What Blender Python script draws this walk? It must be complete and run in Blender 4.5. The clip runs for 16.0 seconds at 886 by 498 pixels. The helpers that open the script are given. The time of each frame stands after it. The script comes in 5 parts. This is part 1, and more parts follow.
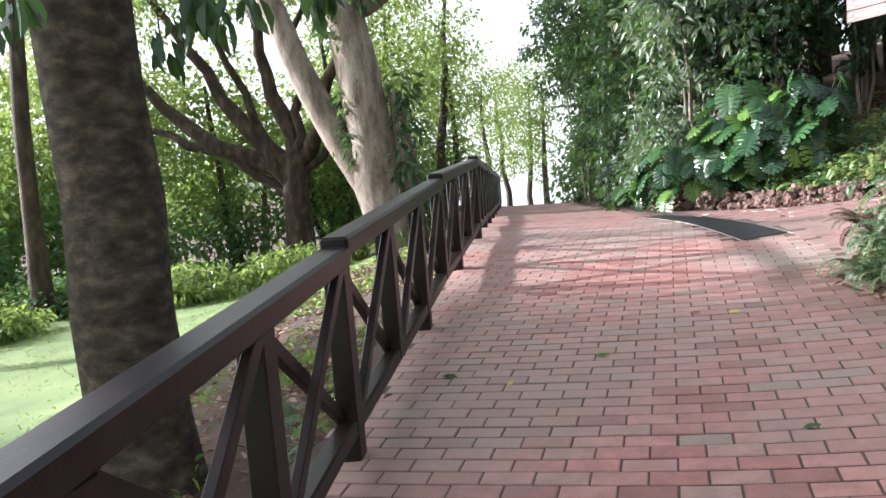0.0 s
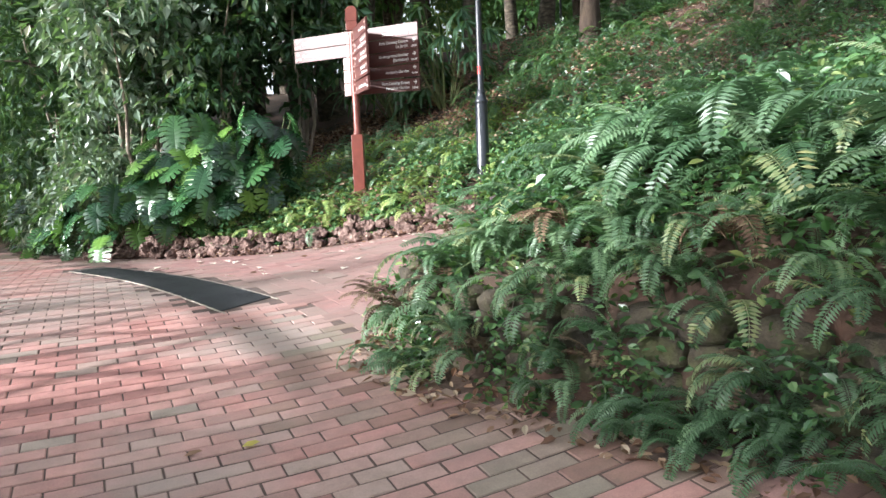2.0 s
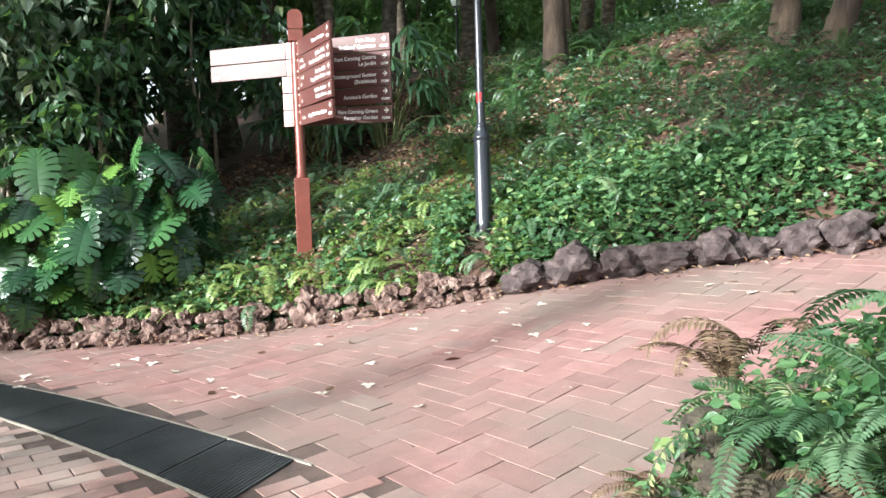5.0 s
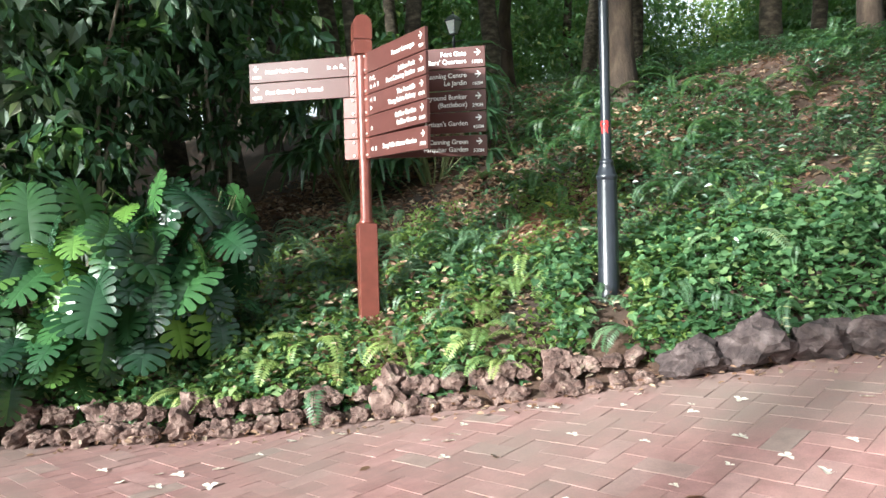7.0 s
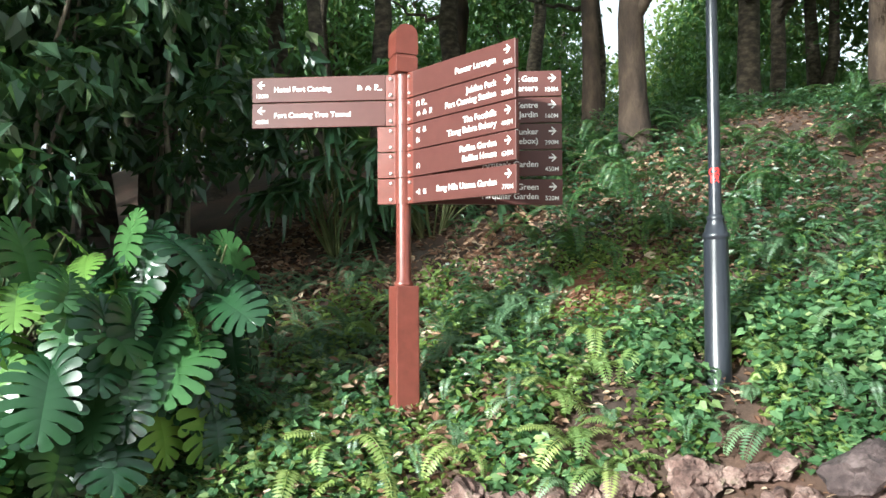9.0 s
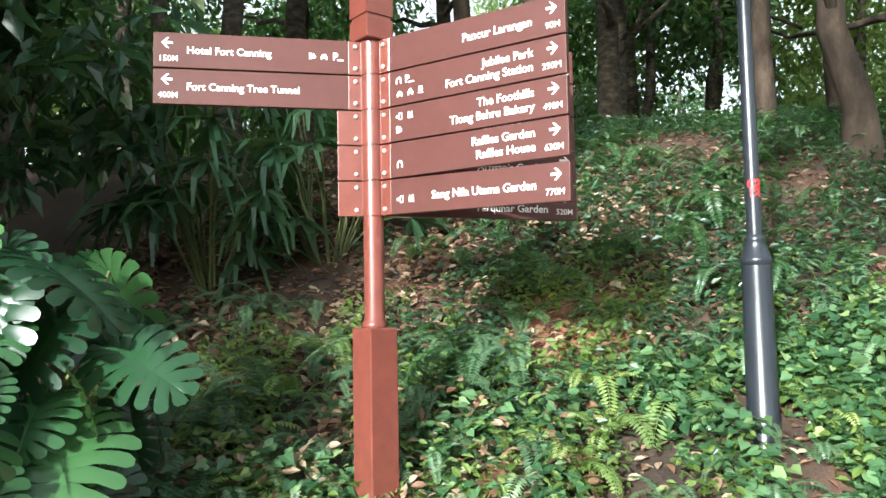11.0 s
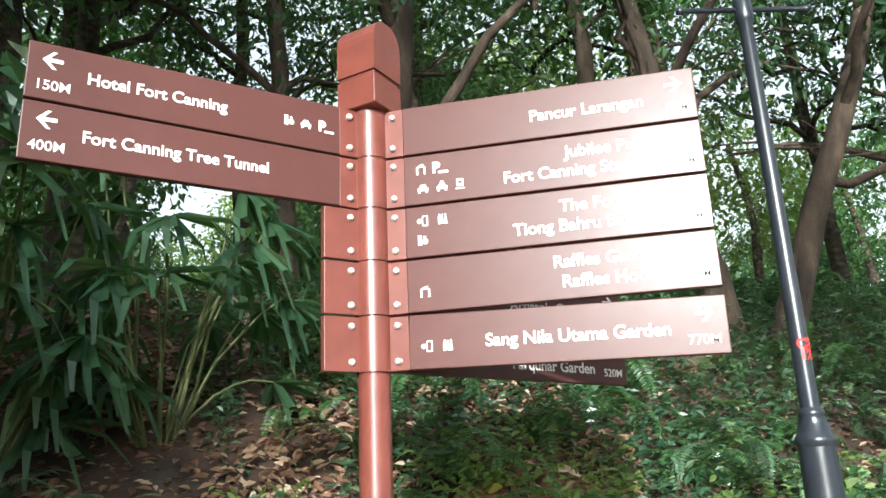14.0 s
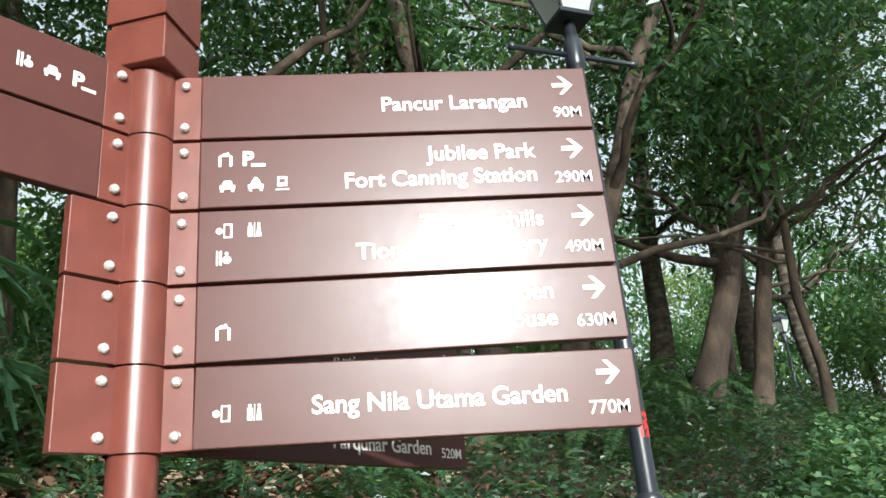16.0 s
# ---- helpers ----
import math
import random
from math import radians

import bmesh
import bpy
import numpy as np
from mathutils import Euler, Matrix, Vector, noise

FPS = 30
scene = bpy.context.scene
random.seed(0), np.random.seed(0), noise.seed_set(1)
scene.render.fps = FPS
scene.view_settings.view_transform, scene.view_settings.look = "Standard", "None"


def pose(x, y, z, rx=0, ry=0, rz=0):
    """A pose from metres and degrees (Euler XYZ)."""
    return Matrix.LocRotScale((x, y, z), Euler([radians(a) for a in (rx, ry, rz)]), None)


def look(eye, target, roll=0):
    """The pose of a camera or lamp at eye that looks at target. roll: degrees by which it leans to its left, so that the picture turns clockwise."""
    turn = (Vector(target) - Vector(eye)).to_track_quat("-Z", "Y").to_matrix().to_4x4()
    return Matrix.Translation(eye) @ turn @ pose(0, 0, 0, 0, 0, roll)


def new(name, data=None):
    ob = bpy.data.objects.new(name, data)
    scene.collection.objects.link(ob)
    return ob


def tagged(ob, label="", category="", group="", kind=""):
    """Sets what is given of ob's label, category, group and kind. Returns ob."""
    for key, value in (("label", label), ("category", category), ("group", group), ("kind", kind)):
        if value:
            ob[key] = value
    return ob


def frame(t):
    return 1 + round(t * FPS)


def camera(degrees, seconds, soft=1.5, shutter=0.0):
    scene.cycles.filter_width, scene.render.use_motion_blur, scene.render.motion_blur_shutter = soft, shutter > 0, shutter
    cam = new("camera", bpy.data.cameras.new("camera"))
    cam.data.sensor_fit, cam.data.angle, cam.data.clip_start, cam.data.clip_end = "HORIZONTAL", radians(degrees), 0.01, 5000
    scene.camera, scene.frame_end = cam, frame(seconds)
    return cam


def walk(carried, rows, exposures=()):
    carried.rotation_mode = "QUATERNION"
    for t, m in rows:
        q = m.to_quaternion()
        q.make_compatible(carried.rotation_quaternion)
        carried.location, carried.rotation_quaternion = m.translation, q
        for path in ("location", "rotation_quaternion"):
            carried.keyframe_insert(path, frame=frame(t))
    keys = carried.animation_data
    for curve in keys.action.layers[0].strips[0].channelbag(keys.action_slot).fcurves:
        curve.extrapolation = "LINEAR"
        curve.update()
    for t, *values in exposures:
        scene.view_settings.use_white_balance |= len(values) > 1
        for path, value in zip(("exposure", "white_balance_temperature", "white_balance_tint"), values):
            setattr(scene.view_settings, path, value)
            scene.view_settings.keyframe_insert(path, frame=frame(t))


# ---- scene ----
cam = camera(58.8, 16.0)
METRES, EYE, TILT, LEAN, TURN = 13.3, 1.5, 0.0, 0.0, 25.1
ROWS = [
    (0.0, 0.0, 0.0, 0.0, -0.47, -5.78, 4.68),
    (0.5, 0.0006, 0.0352, 0.0032, -12.1, -4.88, 4.7),
    (1.0, 0.0092, 0.0727, 0.0058, -23.34, -4.98, 4.46),
    (1.5, 0.0163, 0.1087, 0.007, -33.45, -5.92, 3.22),
    (2.0, 0.025, 0.1438, 0.0094, -40.8, -6.03, 2.24),
    (2.5, 0.0342, 0.1795, 0.0123, -45.74, -5.08, 1.34),
    (3.0, 0.0392, 0.2146, 0.0166, -49.47, -3.9, 1.22),
    (3.5, 0.045, 0.2523, 0.0187, -50.66, -3.2, 1.42),
    (4.0, 0.0495, 0.2903, 0.0202, -51.47, -3.27, 1.63),
    (4.5, 0.0579, 0.3275, 0.0219, -52.3, -3.79, 1.86),
    (7.0, 0.1067, 0.5186, 0.0387, -57.27, -1.26, 1.48),
    (7.5, 0.1154, 0.5561, 0.0417, -58.95, -1.18, 1.73),
    (8.0, 0.1232, 0.5883, 0.0444, -61.28, -0.3, 1.56),
    (8.5, 0.1349, 0.6202, 0.0465, -63.15, 1.44, 0.72),
    (11.0, 0.2188, 0.7643, 0.0518, -81.99, 4.29, 1.07),
    (11.5, 0.2359, 0.7875, 0.0533, -85.47, 6.9, 0.86),
    (12.0, 0.2529, 0.8073, 0.0562, -88.57, 9.8, 1.18),
    (12.5, 0.2713, 0.8226, 0.0596, -90.98, 12.87, 1.28),
    (13.0, 0.2855, 0.8366, 0.0609, -94.12, 14.82, 1.5),
    (13.5, 0.2988, 0.8482, 0.0607, -97.45, 15.2, 1.96),
    (14.0, 0.3182, 0.8524, 0.0623, -101.93, 16.11, 2.42),
    (14.5, 0.3394, 0.8526, 0.0647, -109.51, 17.24, 3.19),
    (15.0, 0.3599, 0.853, 0.0659, -117.05, 18.5, 4.07),
    (15.5, 0.3703, 0.8543, 0.0682, -120.09, 19.99, 4.65),
    (16.0, 0.3731, 0.8509, 0.0695, -120.17, 20.61, 4.86),
]
EXPOSURES = [(0.0, 1.36, 5900, 16), (1.5, 1.25, 5900, 12), (3.0, 1.4, 5900, 8), (4.5, 1.28, 5900, 6), (8.5, 1.08, 5900, 2), (12.5, 1.14, 5900, 3), (16.0, 0.44, 5900, 2)]
walk(cam, [(t, pose(0, 0, EYE, TILT, LEAN, TURN) @ pose(METRES * x, METRES * y, METRES * z, 90 + pitch, roll, yaw)) for t, x, y, z, yaw, pitch, roll in ROWS], EXPOSURES)

# ---- world, sun, exposure ----
SUN_AZ, SUN_EL = 98.0, 18.0          # degrees from +y towards -x, and above the horizon
sun_dir = Vector((-math.sin(radians(SUN_AZ)) * math.cos(radians(SUN_EL)), math.cos(radians(SUN_AZ)) * math.cos(radians(SUN_EL)), math.sin(radians(SUN_EL))))
world = bpy.data.worlds.new("world")
scene.world = world
world.use_nodes = True
wn = world.node_tree
sky = wn.nodes.new("ShaderNodeTexSky")
sky.sky_type, sky.sun_disc = "NISHITA", False
sky.sun_elevation, sky.sun_rotation = radians(SUN_EL), radians(-SUN_AZ)
sky.air_density, sky.dust_density, sky.ozone_density = 1.0, 5.0, 1.0
wn.nodes["Background"].inputs[1].default_value = 0.15
haze = wn.nodes.new("ShaderNodeHueSaturation")
haze.inputs["Saturation"].default_value = 0.3
wn.links.new(sky.outputs[0], haze.inputs["Color"])
veil = wn.nodes.new("ShaderNodeMix")        # thin bright cloud all over the sky
veil.data_type, veil.blend_type = "RGBA", "ADD"
veil.inputs["Factor"].default_value = 1.0
veil.inputs[7].default_value = (1.5, 1.5, 1.5, 1.0)
wn.links.new(haze.outputs[0], veil.inputs[6])
wn.links.new(veil.outputs[2], wn.nodes["Background"].inputs[0])
sun = new("sun", bpy.data.lights.new("sun", "SUN"))
sun.data.energy, sun.data.angle, sun.data.color = 5.0, radians(2.0), (1.0, 0.96, 0.90)
sun.matrix_world = look(sun_dir * 60, (0, 0, 0))


# ---- materials ----
def material(name):
    m = bpy.data.materials.new(name)
    m.use_nodes = True
    nt = m.node_tree
    return m, nt, nt.nodes["Principled BSDF"]


def node(nt, kind, **values):
    n = nt.nodes.new(kind)
    for key, value in values.items():
        n.inputs[key.replace("_", " ")].default_value = value
    return n


def ramp(nt, source, stops):
    r = nt.nodes.new("ShaderNodeValToRGB")
    els = r.color_ramp.elements
    while len(els) < len(stops):
        els.new(0.5)
    for el, (at, col) in zip(els, stops):
        el.position, el.color = at, (*col, 1)
    nt.links.new(source, r.inputs[0])
    return r.outputs[0]


def blend(nt, fac, a, b, mode="MIX"):
    m = nt.nodes.new("ShaderNodeMix")
    m.data_type, m.blend_type = "RGBA", mode
    for value, sock in ((fac, m.inputs[0]), (a, m.inputs[6]), (b, m.inputs[7])):
        if isinstance(value, (int, float)):
            sock.default_value = value
        elif isinstance(value, tuple):
            sock.default_value = (*value, 1)
        else:
            nt.links.new(value, sock)
    return m.outputs[2]


def coords(nt, scale=(1, 1, 1)):
    """World-sized coordinates of the object."""
    g = nt.nodes.new("ShaderNodeNewGeometry")
    mp = nt.nodes.new("ShaderNodeMapping")
    mp.inputs["Scale"].default_value = scale
    nt.links.new(g.outputs["Position"], mp.inputs[0])
    return mp.outputs[0]


def noise_tex(nt, co, scale, detail=4.0, rough=0.55):
    n = node(nt, "ShaderNodeTexNoise", Scale=scale, Detail=detail, Roughness=rough)
    nt.links.new(co, n.inputs["Vector"])
    return n.outputs["Fac"]


def bump(nt, bsdf, height, strength=0.4, distance=0.01):
    b = node(nt, "ShaderNodeBump", Strength=strength, Distance=distance)
    nt.links.new(height, b.inputs["Height"])
    nt.links.new(b.outputs[0], bsdf.inputs["Normal"])


def island_random(nt, pieces=1.0):
    """A random number for each object, and by the weight pieces for each loose piece in it."""
    g, o, a, f = (nt.nodes.new(k) for k in ("ShaderNodeNewGeometry", "ShaderNodeObjectInfo", "ShaderNodeMath", "ShaderNodeMath"))
    a.operation, f.operation = "ADD", "FRACT"
    k = nt.nodes.new("ShaderNodeMath")
    k.operation = "MULTIPLY"
    k.inputs[1].default_value = pieces
    nt.links.new(g.outputs["Random Per Island"], k.inputs[0])
    nt.links.new(k.outputs[0], a.inputs[0])
    nt.links.new(o.outputs["Random"], a.inputs[1])
    nt.links.new(a.outputs[0], f.inputs[0])
    return f.outputs[0]


def mottled(name, stops, scale=6.0, fine=60.0, rough=0.8, bump_size=0.01, bump_strength=0.5, stretch=(1, 1, 1), metal=0.0):
    m, nt, b = material(name)
    co = coords(nt, stretch)
    big, small = noise_tex(nt, co, scale, 5.0), noise_tex(nt, co, fine, 3.0)
    c = ramp(nt, big, stops)
    c = blend(nt, 0.35, c, ramp(nt, small, [(0.3, (0.5, 0.5, 0.5)), (0.7, (1.25, 1.25, 1.25))]), "MULTIPLY")
    nt.links.new(c, b.inputs["Base Color"])
    b.inputs["Roughness"].default_value, b.inputs["Metallic"].default_value = rough, metal
    mixed = blend(nt, 0.5, big, small)
    bump(nt, b, mixed, bump_strength, bump_size)
    return m


def leaf_material(name, stops, rough=0.42, thin=0.35, light=(0.22, 0.40, 0.07), pieces=1.0):
    """Leaf: waxy upper face, and light that shines through."""
    m, nt, b = material(name)
    r = island_random(nt, pieces)
    co = coords(nt)
    c = ramp(nt, r, stops)
    c = blend(nt, 0.4, c, ramp(nt, noise_tex(nt, co, 1.3, 2.0), [(0.35, (0.55, 0.6, 0.6)), (0.65, (1.3, 1.25, 1.1))]), "MULTIPLY")
    nt.links.new(c, b.inputs["Base Color"])
    b.inputs["Roughness"].default_value = rough
    b.inputs["Specular IOR Level"].default_value = 0.5
    t = nt.nodes.new("ShaderNodeBsdfTranslucent")
    nt.links.new(blend(nt, 0.65, c, light), t.inputs[0])
    mix = nt.nodes.new("ShaderNodeMixShader")
    mix.inputs[0].default_value = thin
    nt.links.new(b.outputs[0], mix.inputs[1])
    nt.links.new(t.outputs[0], mix.inputs[2])
    nt.links.new(mix.outputs[0], nt.nodes["Material Output"].inputs[0])
    return m


def brick_material(name, stops, dirt):
    m, nt, b = material(name)
    co = coords(nt)
    c = ramp(nt, island_random(nt), stops)
    big, mid, fine = noise_tex(nt, co, 0.7, 4.0), noise_tex(nt, co, 9.0, 5.0, 0.65), noise_tex(nt, co, 140.0, 3.0)
    c = blend(nt, 0.5, c, ramp(nt, mid, [(0.3, (0.45, 0.42, 0.42)), (0.7, (1.3, 1.3, 1.33))]), "MULTIPLY")
    c = blend(nt, ramp(nt, big, [(0.38, (0, 0, 0)), (0.66, (0.8, 0.8, 0.8))]), c, dirt)
    c = blend(nt, 0.3, c, ramp(nt, fine, [(0.3, (0.6, 0.6, 0.6)), (0.7, (1.3, 1.3, 1.3))]), "MULTIPLY")
    nt.links.new(c, b.inputs["Base Color"])
    nt.links.new(ramp(nt, mid, [(0.3, (0.62, 0.62, 0.62)), (0.7, (0.88, 0.88, 0.88))]), b.inputs["Roughness"])
    b.inputs["Specular IOR Level"].default_value = 0.3
    bump(nt, b, blend(nt, 0.5, mid, fine), 0.5, 0.004)
    return m


def painted(name, col, rough=0.35, coat=0.0, metal=0.0, wear=0.15):
    m, nt, b = material(name)
    co = coords(nt)
    n = noise_tex(nt, co, 14.0, 5.0)
    k = tuple(v * (1 - wear) for v in col), tuple(min(1, v * (1 + wear)) for v in col)
    nt.links.new(ramp(nt, n, [(0.3, k[0]), (0.7, k[1])]), b.inputs["Base Color"])
    nt.links.new(ramp(nt, noise_tex(nt, co, 40.0), [(0.3, (rough * 0.93,) * 3), (0.7, (rough * 1.08,) * 3)]), b.inputs["Roughness"])
    b.inputs["Coat Weight"].default_value, b.inputs["Metallic"].default_value = coat, metal
    bump(nt, b, noise_tex(nt, co, 220.0, 2.0), 0.06, 0.002)
    return m


BRICK = brick_material("red_paver", [(0.0, (0.30, 0.145, 0.125)), (0.3, (0.42, 0.205, 0.175)), (0.7, (0.48, 0.25, 0.215)), (0.92, (0.42, 0.27, 0.23)), (1.0, (0.34, 0.27, 0.22))], (0.32, 0.27, 0.235))
PINK = brick_material("pink_paver", [(0.0, (0.27, 0.15, 0.135)), (0.3, (0.31, 0.17, 0.153)), (0.7, (0.345, 0.19, 0.17)), (0.94, (0.34, 0.205, 0.185)), (1.0, (0.28, 0.205, 0.175))], (0.22, 0.175, 0.148))
DAMP = brick_material("damp_mossy_paver", [(0.0, (0.20, 0.11, 0.09)), (0.35, (0.31, 0.17, 0.14)), (0.7, (0.36, 0.225, 0.19)), (1.0, (0.27, 0.23, 0.18))], (0.20, 0.185, 0.14))
JOINT = mottled("joint_sand", [(0.3, (0.05, 0.033, 0.027)), (0.6, (0.12, 0.08, 0.065)), (0.75, (0.07, 0.06, 0.04))], 5.0, 90.0, 0.95)
PALE_JOINT = mottled("pale_mortar", [(0.3, (0.26, 0.22, 0.18)), (0.7, (0.42, 0.37, 0.31))], 6.0, 80.0, 0.9)
SOIL = mottled("leaf_strewn_soil", [(0.25, (0.022, 0.016, 0.012)), (0.5, (0.06, 0.036, 0.024)), (0.75, (0.12, 0.062, 0.042))], 1.6, 38.0, 0.95, 0.03)
RED_SOIL = mottled("bare_red_soil", [(0.25, (0.15, 0.06, 0.035)), (0.7, (0.30, 0.125, 0.07))], 4.0, 50.0, 0.95, 0.02)
LAWN = mottled("lawn_turf", [(0.25, (0.08, 0.13, 0.035)), (0.5, (0.14, 0.21, 0.06)), (0.8, (0.23, 0.28, 0.10))], 1.1, 60.0, 0.9, 0.03)
LATERITE = mottled("laterite", [(0.28, (0.036, 0.02, 0.017)), (0.48, (0.125, 0.074, 0.06)), (0.66, (0.26, 0.18, 0.15)), (0.8, (0.09, 0.09, 0.04))], 9.0, 70.0, 0.95, 0.03, 0.9)
DARK_ROCK = mottled("dark_boulder", [(0.28, (0.020, 0.014, 0.013)), (0.5, (0.062, 0.043, 0.041)), (0.72, (0.15, 0.115, 0.108))], 9.0, 55.0, 0.9, 0.03, 0.9)
MOSS_STONE = mottled("mossy_wall_stone", [(0.28, (0.018, 0.015, 0.010)), (0.48, (0.066, 0.052, 0.035)), (0.62, (0.075, 0.075, 0.032)), (0.8, (0.038, 0.055, 0.017))], 7.0, 50.0, 0.95, 0.03, 0.8)
BARK_DARK = mottled("dark_bark", [(0.3, (0.022, 0.018, 0.013)), (0.5, (0.07, 0.054, 0.038)), (0.7, (0.16, 0.135, 0.095))], 8.0, 55.0, 0.95, 0.03, 0.9, (1, 1, 1.8))
BARK_PALE = mottled("pale_bark", [(0.3, (0.13, 0.095, 0.07)), (0.5, (0.26, 0.21, 0.165)), (0.75, (0.42, 0.36, 0.30))], 5.0, 40.0, 0.9, 0.05, 1.0, (1, 1, 0.3))
BARK_BROWN = mottled("brown_bark", [(0.3, (0.022, 0.015, 0.011)), (0.52, (0.062, 0.042, 0.029)), (0.72, (0.125, 0.09, 0.064))], 5.0, 45.0, 0.95, 0.03, 0.8, (1, 1, 0.4))
TIMBER = mottled("dark_stained_timber", [(0.3, (0.009, 0.007, 0.007)), (0.6, (0.022, 0.014, 0.013)), (0.85, (0.05, 0.03, 0.027))], 5.0, 80.0, 0.36, 0.004, 0.3, (1, 1, 1))
GRATE = mottled("dark_drain_cover", [(0.3, (0.022, 0.023, 0.026)), (0.7, (0.06, 0.062, 0.068))], 3.0, 60.0, 0.6, 0.002, 0.3)
MAROON = painted("maroon_enamel", (0.15, 0.042, 0.03), 0.3, 0.2)
PANEL = painted("maroon_sign_face", (0.090, 0.035, 0.030), 0.34, 0.08, 0.0, 0.05)
PANEL.node_tree.nodes["Principled BSDF"].inputs["Specular IOR Level"].default_value = 0.22
PANEL.node_tree.nodes["Principled BSDF"].inputs["Coat Roughness"].default_value = 0.17
LETTER = painted("white_lettering", (0.82, 0.80, 0.76), 0.45, 0.0, 0.0, 0.04)
STEEL = painted("polished_bolt", (0.78, 0.77, 0.74), 0.3, 0.0, 0.55, 0.1)
TIMBER.node_tree.nodes["Principled BSDF"].inputs["Specular IOR Level"].default_value = 0.3
LAMP_BLACK = painted("black_enamel", (0.02, 0.023, 0.03), 0.3, 0.25)
RED_TAPE = painted("red_tape", (0.62, 0.035, 0.03), 0.5)
DRY_LEAF = leaf_material("dry_leaf", [(0.0, (0.10, 0.045, 0.025)), (0.4, (0.18, 0.095, 0.055)), (0.75, (0.29, 0.185, 0.12)), (1.0, (0.42, 0.34, 0.25))], 0.7, 0.1, (0.35, 0.2, 0.1))
DEAD_FROND = leaf_material("withered_frond", [(0.0, (0.06, 0.032, 0.018)), (0.5, (0.12, 0.075, 0.042)), (1.0, (0.19, 0.14, 0.085))], 0.8, 0.1, (0.2, 0.13, 0.07))
PETAL = painted("cream_petal", (0.78, 0.72, 0.60), 0.6, 0.0, 0.0, 0.08)
YELLOW_LEAF = leaf_material("yellow_leaf", [(0.0, (0.55, 0.50, 0.08)), (1.0, (0.62, 0.55, 0.16))], 0.5, 0.3, (0.6, 0.55, 0.1))
LEAF_DARK = leaf_material("dark_broad_leaf", [(0.0, (0.018, 0.048, 0.026)), (0.5, (0.034, 0.08, 0.04)), (0.9, (0.06, 0.12, 0.06)), (1.0, (0.12, 0.15, 0.07))], 0.33, 0.28)
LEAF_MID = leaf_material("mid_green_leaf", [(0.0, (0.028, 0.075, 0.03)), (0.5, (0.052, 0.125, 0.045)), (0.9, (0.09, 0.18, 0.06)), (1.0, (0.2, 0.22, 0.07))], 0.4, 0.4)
LEAF_LIGHT = leaf_material("light_green_leaf", [(0.0, (0.08, 0.14, 0.03)), (0.5, (0.13, 0.21, 0.045)), (1.0, (0.20, 0.28, 0.08))], 0.5, 0.45, (0.36, 0.47, 0.11))
LEAF_GREY = leaf_material("grey_green_leaf", [(0.0, (0.05, 0.09, 0.055)), (0.5, (0.13, 0.18, 0.13)), (0.9, (0.25, 0.30, 0.24)), (1.0, (0.36, 0.35, 0.25))], 0.45, 0.25)
FERN = leaf_material("fern_frond", [(0.0, (0.045, 0.10, 0.045)), (0.5, (0.11, 0.19, 0.10)), (0.85, (0.20, 0.305, 0.165)), (1.0, (0.32, 0.32, 0.14))], 0.38, 0.3, (0.2, 0.36, 0.13), 0.12)
# lighter, yellower copy of the fern colour, with the sunlight painted in
SUNLIT_FERN = leaf_material("sunlit_fern_frond", [(0.0, (0.13, 0.21, 0.07)), (0.5, (0.20, 0.30, 0.09)), (1.0, (0.32, 0.38, 0.13))], 0.4, 0.35, (0.4, 0.5, 0.1), 0.12)
MONSTERA = leaf_material("glossy_split_leaf", [(0.0, (0.010, 0.034, 0.016)), (0.5, (0.020, 0.060, 0.026)), (0.82, (0.05, 0.125, 0.042)), (1.0, (0.17, 0.30, 0.055))], 0.26, 0.14, (0.2, 0.4, 0.08), 0.0)
IVY = leaf_material("creeper_leaf", [(0.0, (0.03, 0.078, 0.036)), (0.5, (0.07, 0.145, 0.064)), (0.88, (0.14, 0.245, 0.11)), (1.0, (0.30, 0.38, 0.16))], 0.26, 0.26)
STEM = mottled("green_stem", [(0.3, (0.07, 0.10, 0.03)), (0.7, (0.16, 0.16, 0.06))], 8.0, 60.0, 0.6)
GLASS, gnt, gb = material("frosted_lantern_glass")
gb.inputs["Base Color"].default_value, gb.inputs["Roughness"].default_value, gb.inputs["Transmission Weight"].default_value = (0.85, 0.87, 0.85, 1), 0.35, 0.6


# ---- mesh tools ----
def fast_mesh(name, v, f):
    """A mesh from arrays of points and of faces, all with the same number of corners."""
    v, f = np.asarray(v, np.float32), np.asarray(f, np.int32)
    me = bpy.data.meshes.new(name)
    me.vertices.add(len(v))
    me.vertices.foreach_set("co", v.ravel())
    me.loops.add(f.size)
    me.loops.foreach_set("vertex_index", f.ravel())
    me.polygons.add(len(f))
    me.polygons.foreach_set("loop_start", np.arange(len(f), dtype=np.int32) * f.shape[1])
    me.update(calc_edges=True)
    return me


def put(name, me, mat, parent=None, label="", smooth=False):
    """Links a mesh as one object, under parent if there is one."""
    if mat and not me.materials:
        me.materials.append(mat)
    if len(me.polygons):
        me.polygons.foreach_set("use_smooth", np.full(len(me.polygons), smooth, bool))
    ob = new(name, me)
    if parent:
        ob.parent = parent
    if label:
        ob["label"] = label
    return ob


def part(name, bm, mat, parent=None, label="", smooth=False):
    me = bpy.data.meshes.new(name)
    bm.to_mesh(me)
    bm.free()
    return put(name, me, mat, parent, label, smooth)


def empty(name, at, **tags):
    ob = new(name)
    ob.location = at
    ob.empty_display_size = 0.1
    return tagged(ob, **tags)


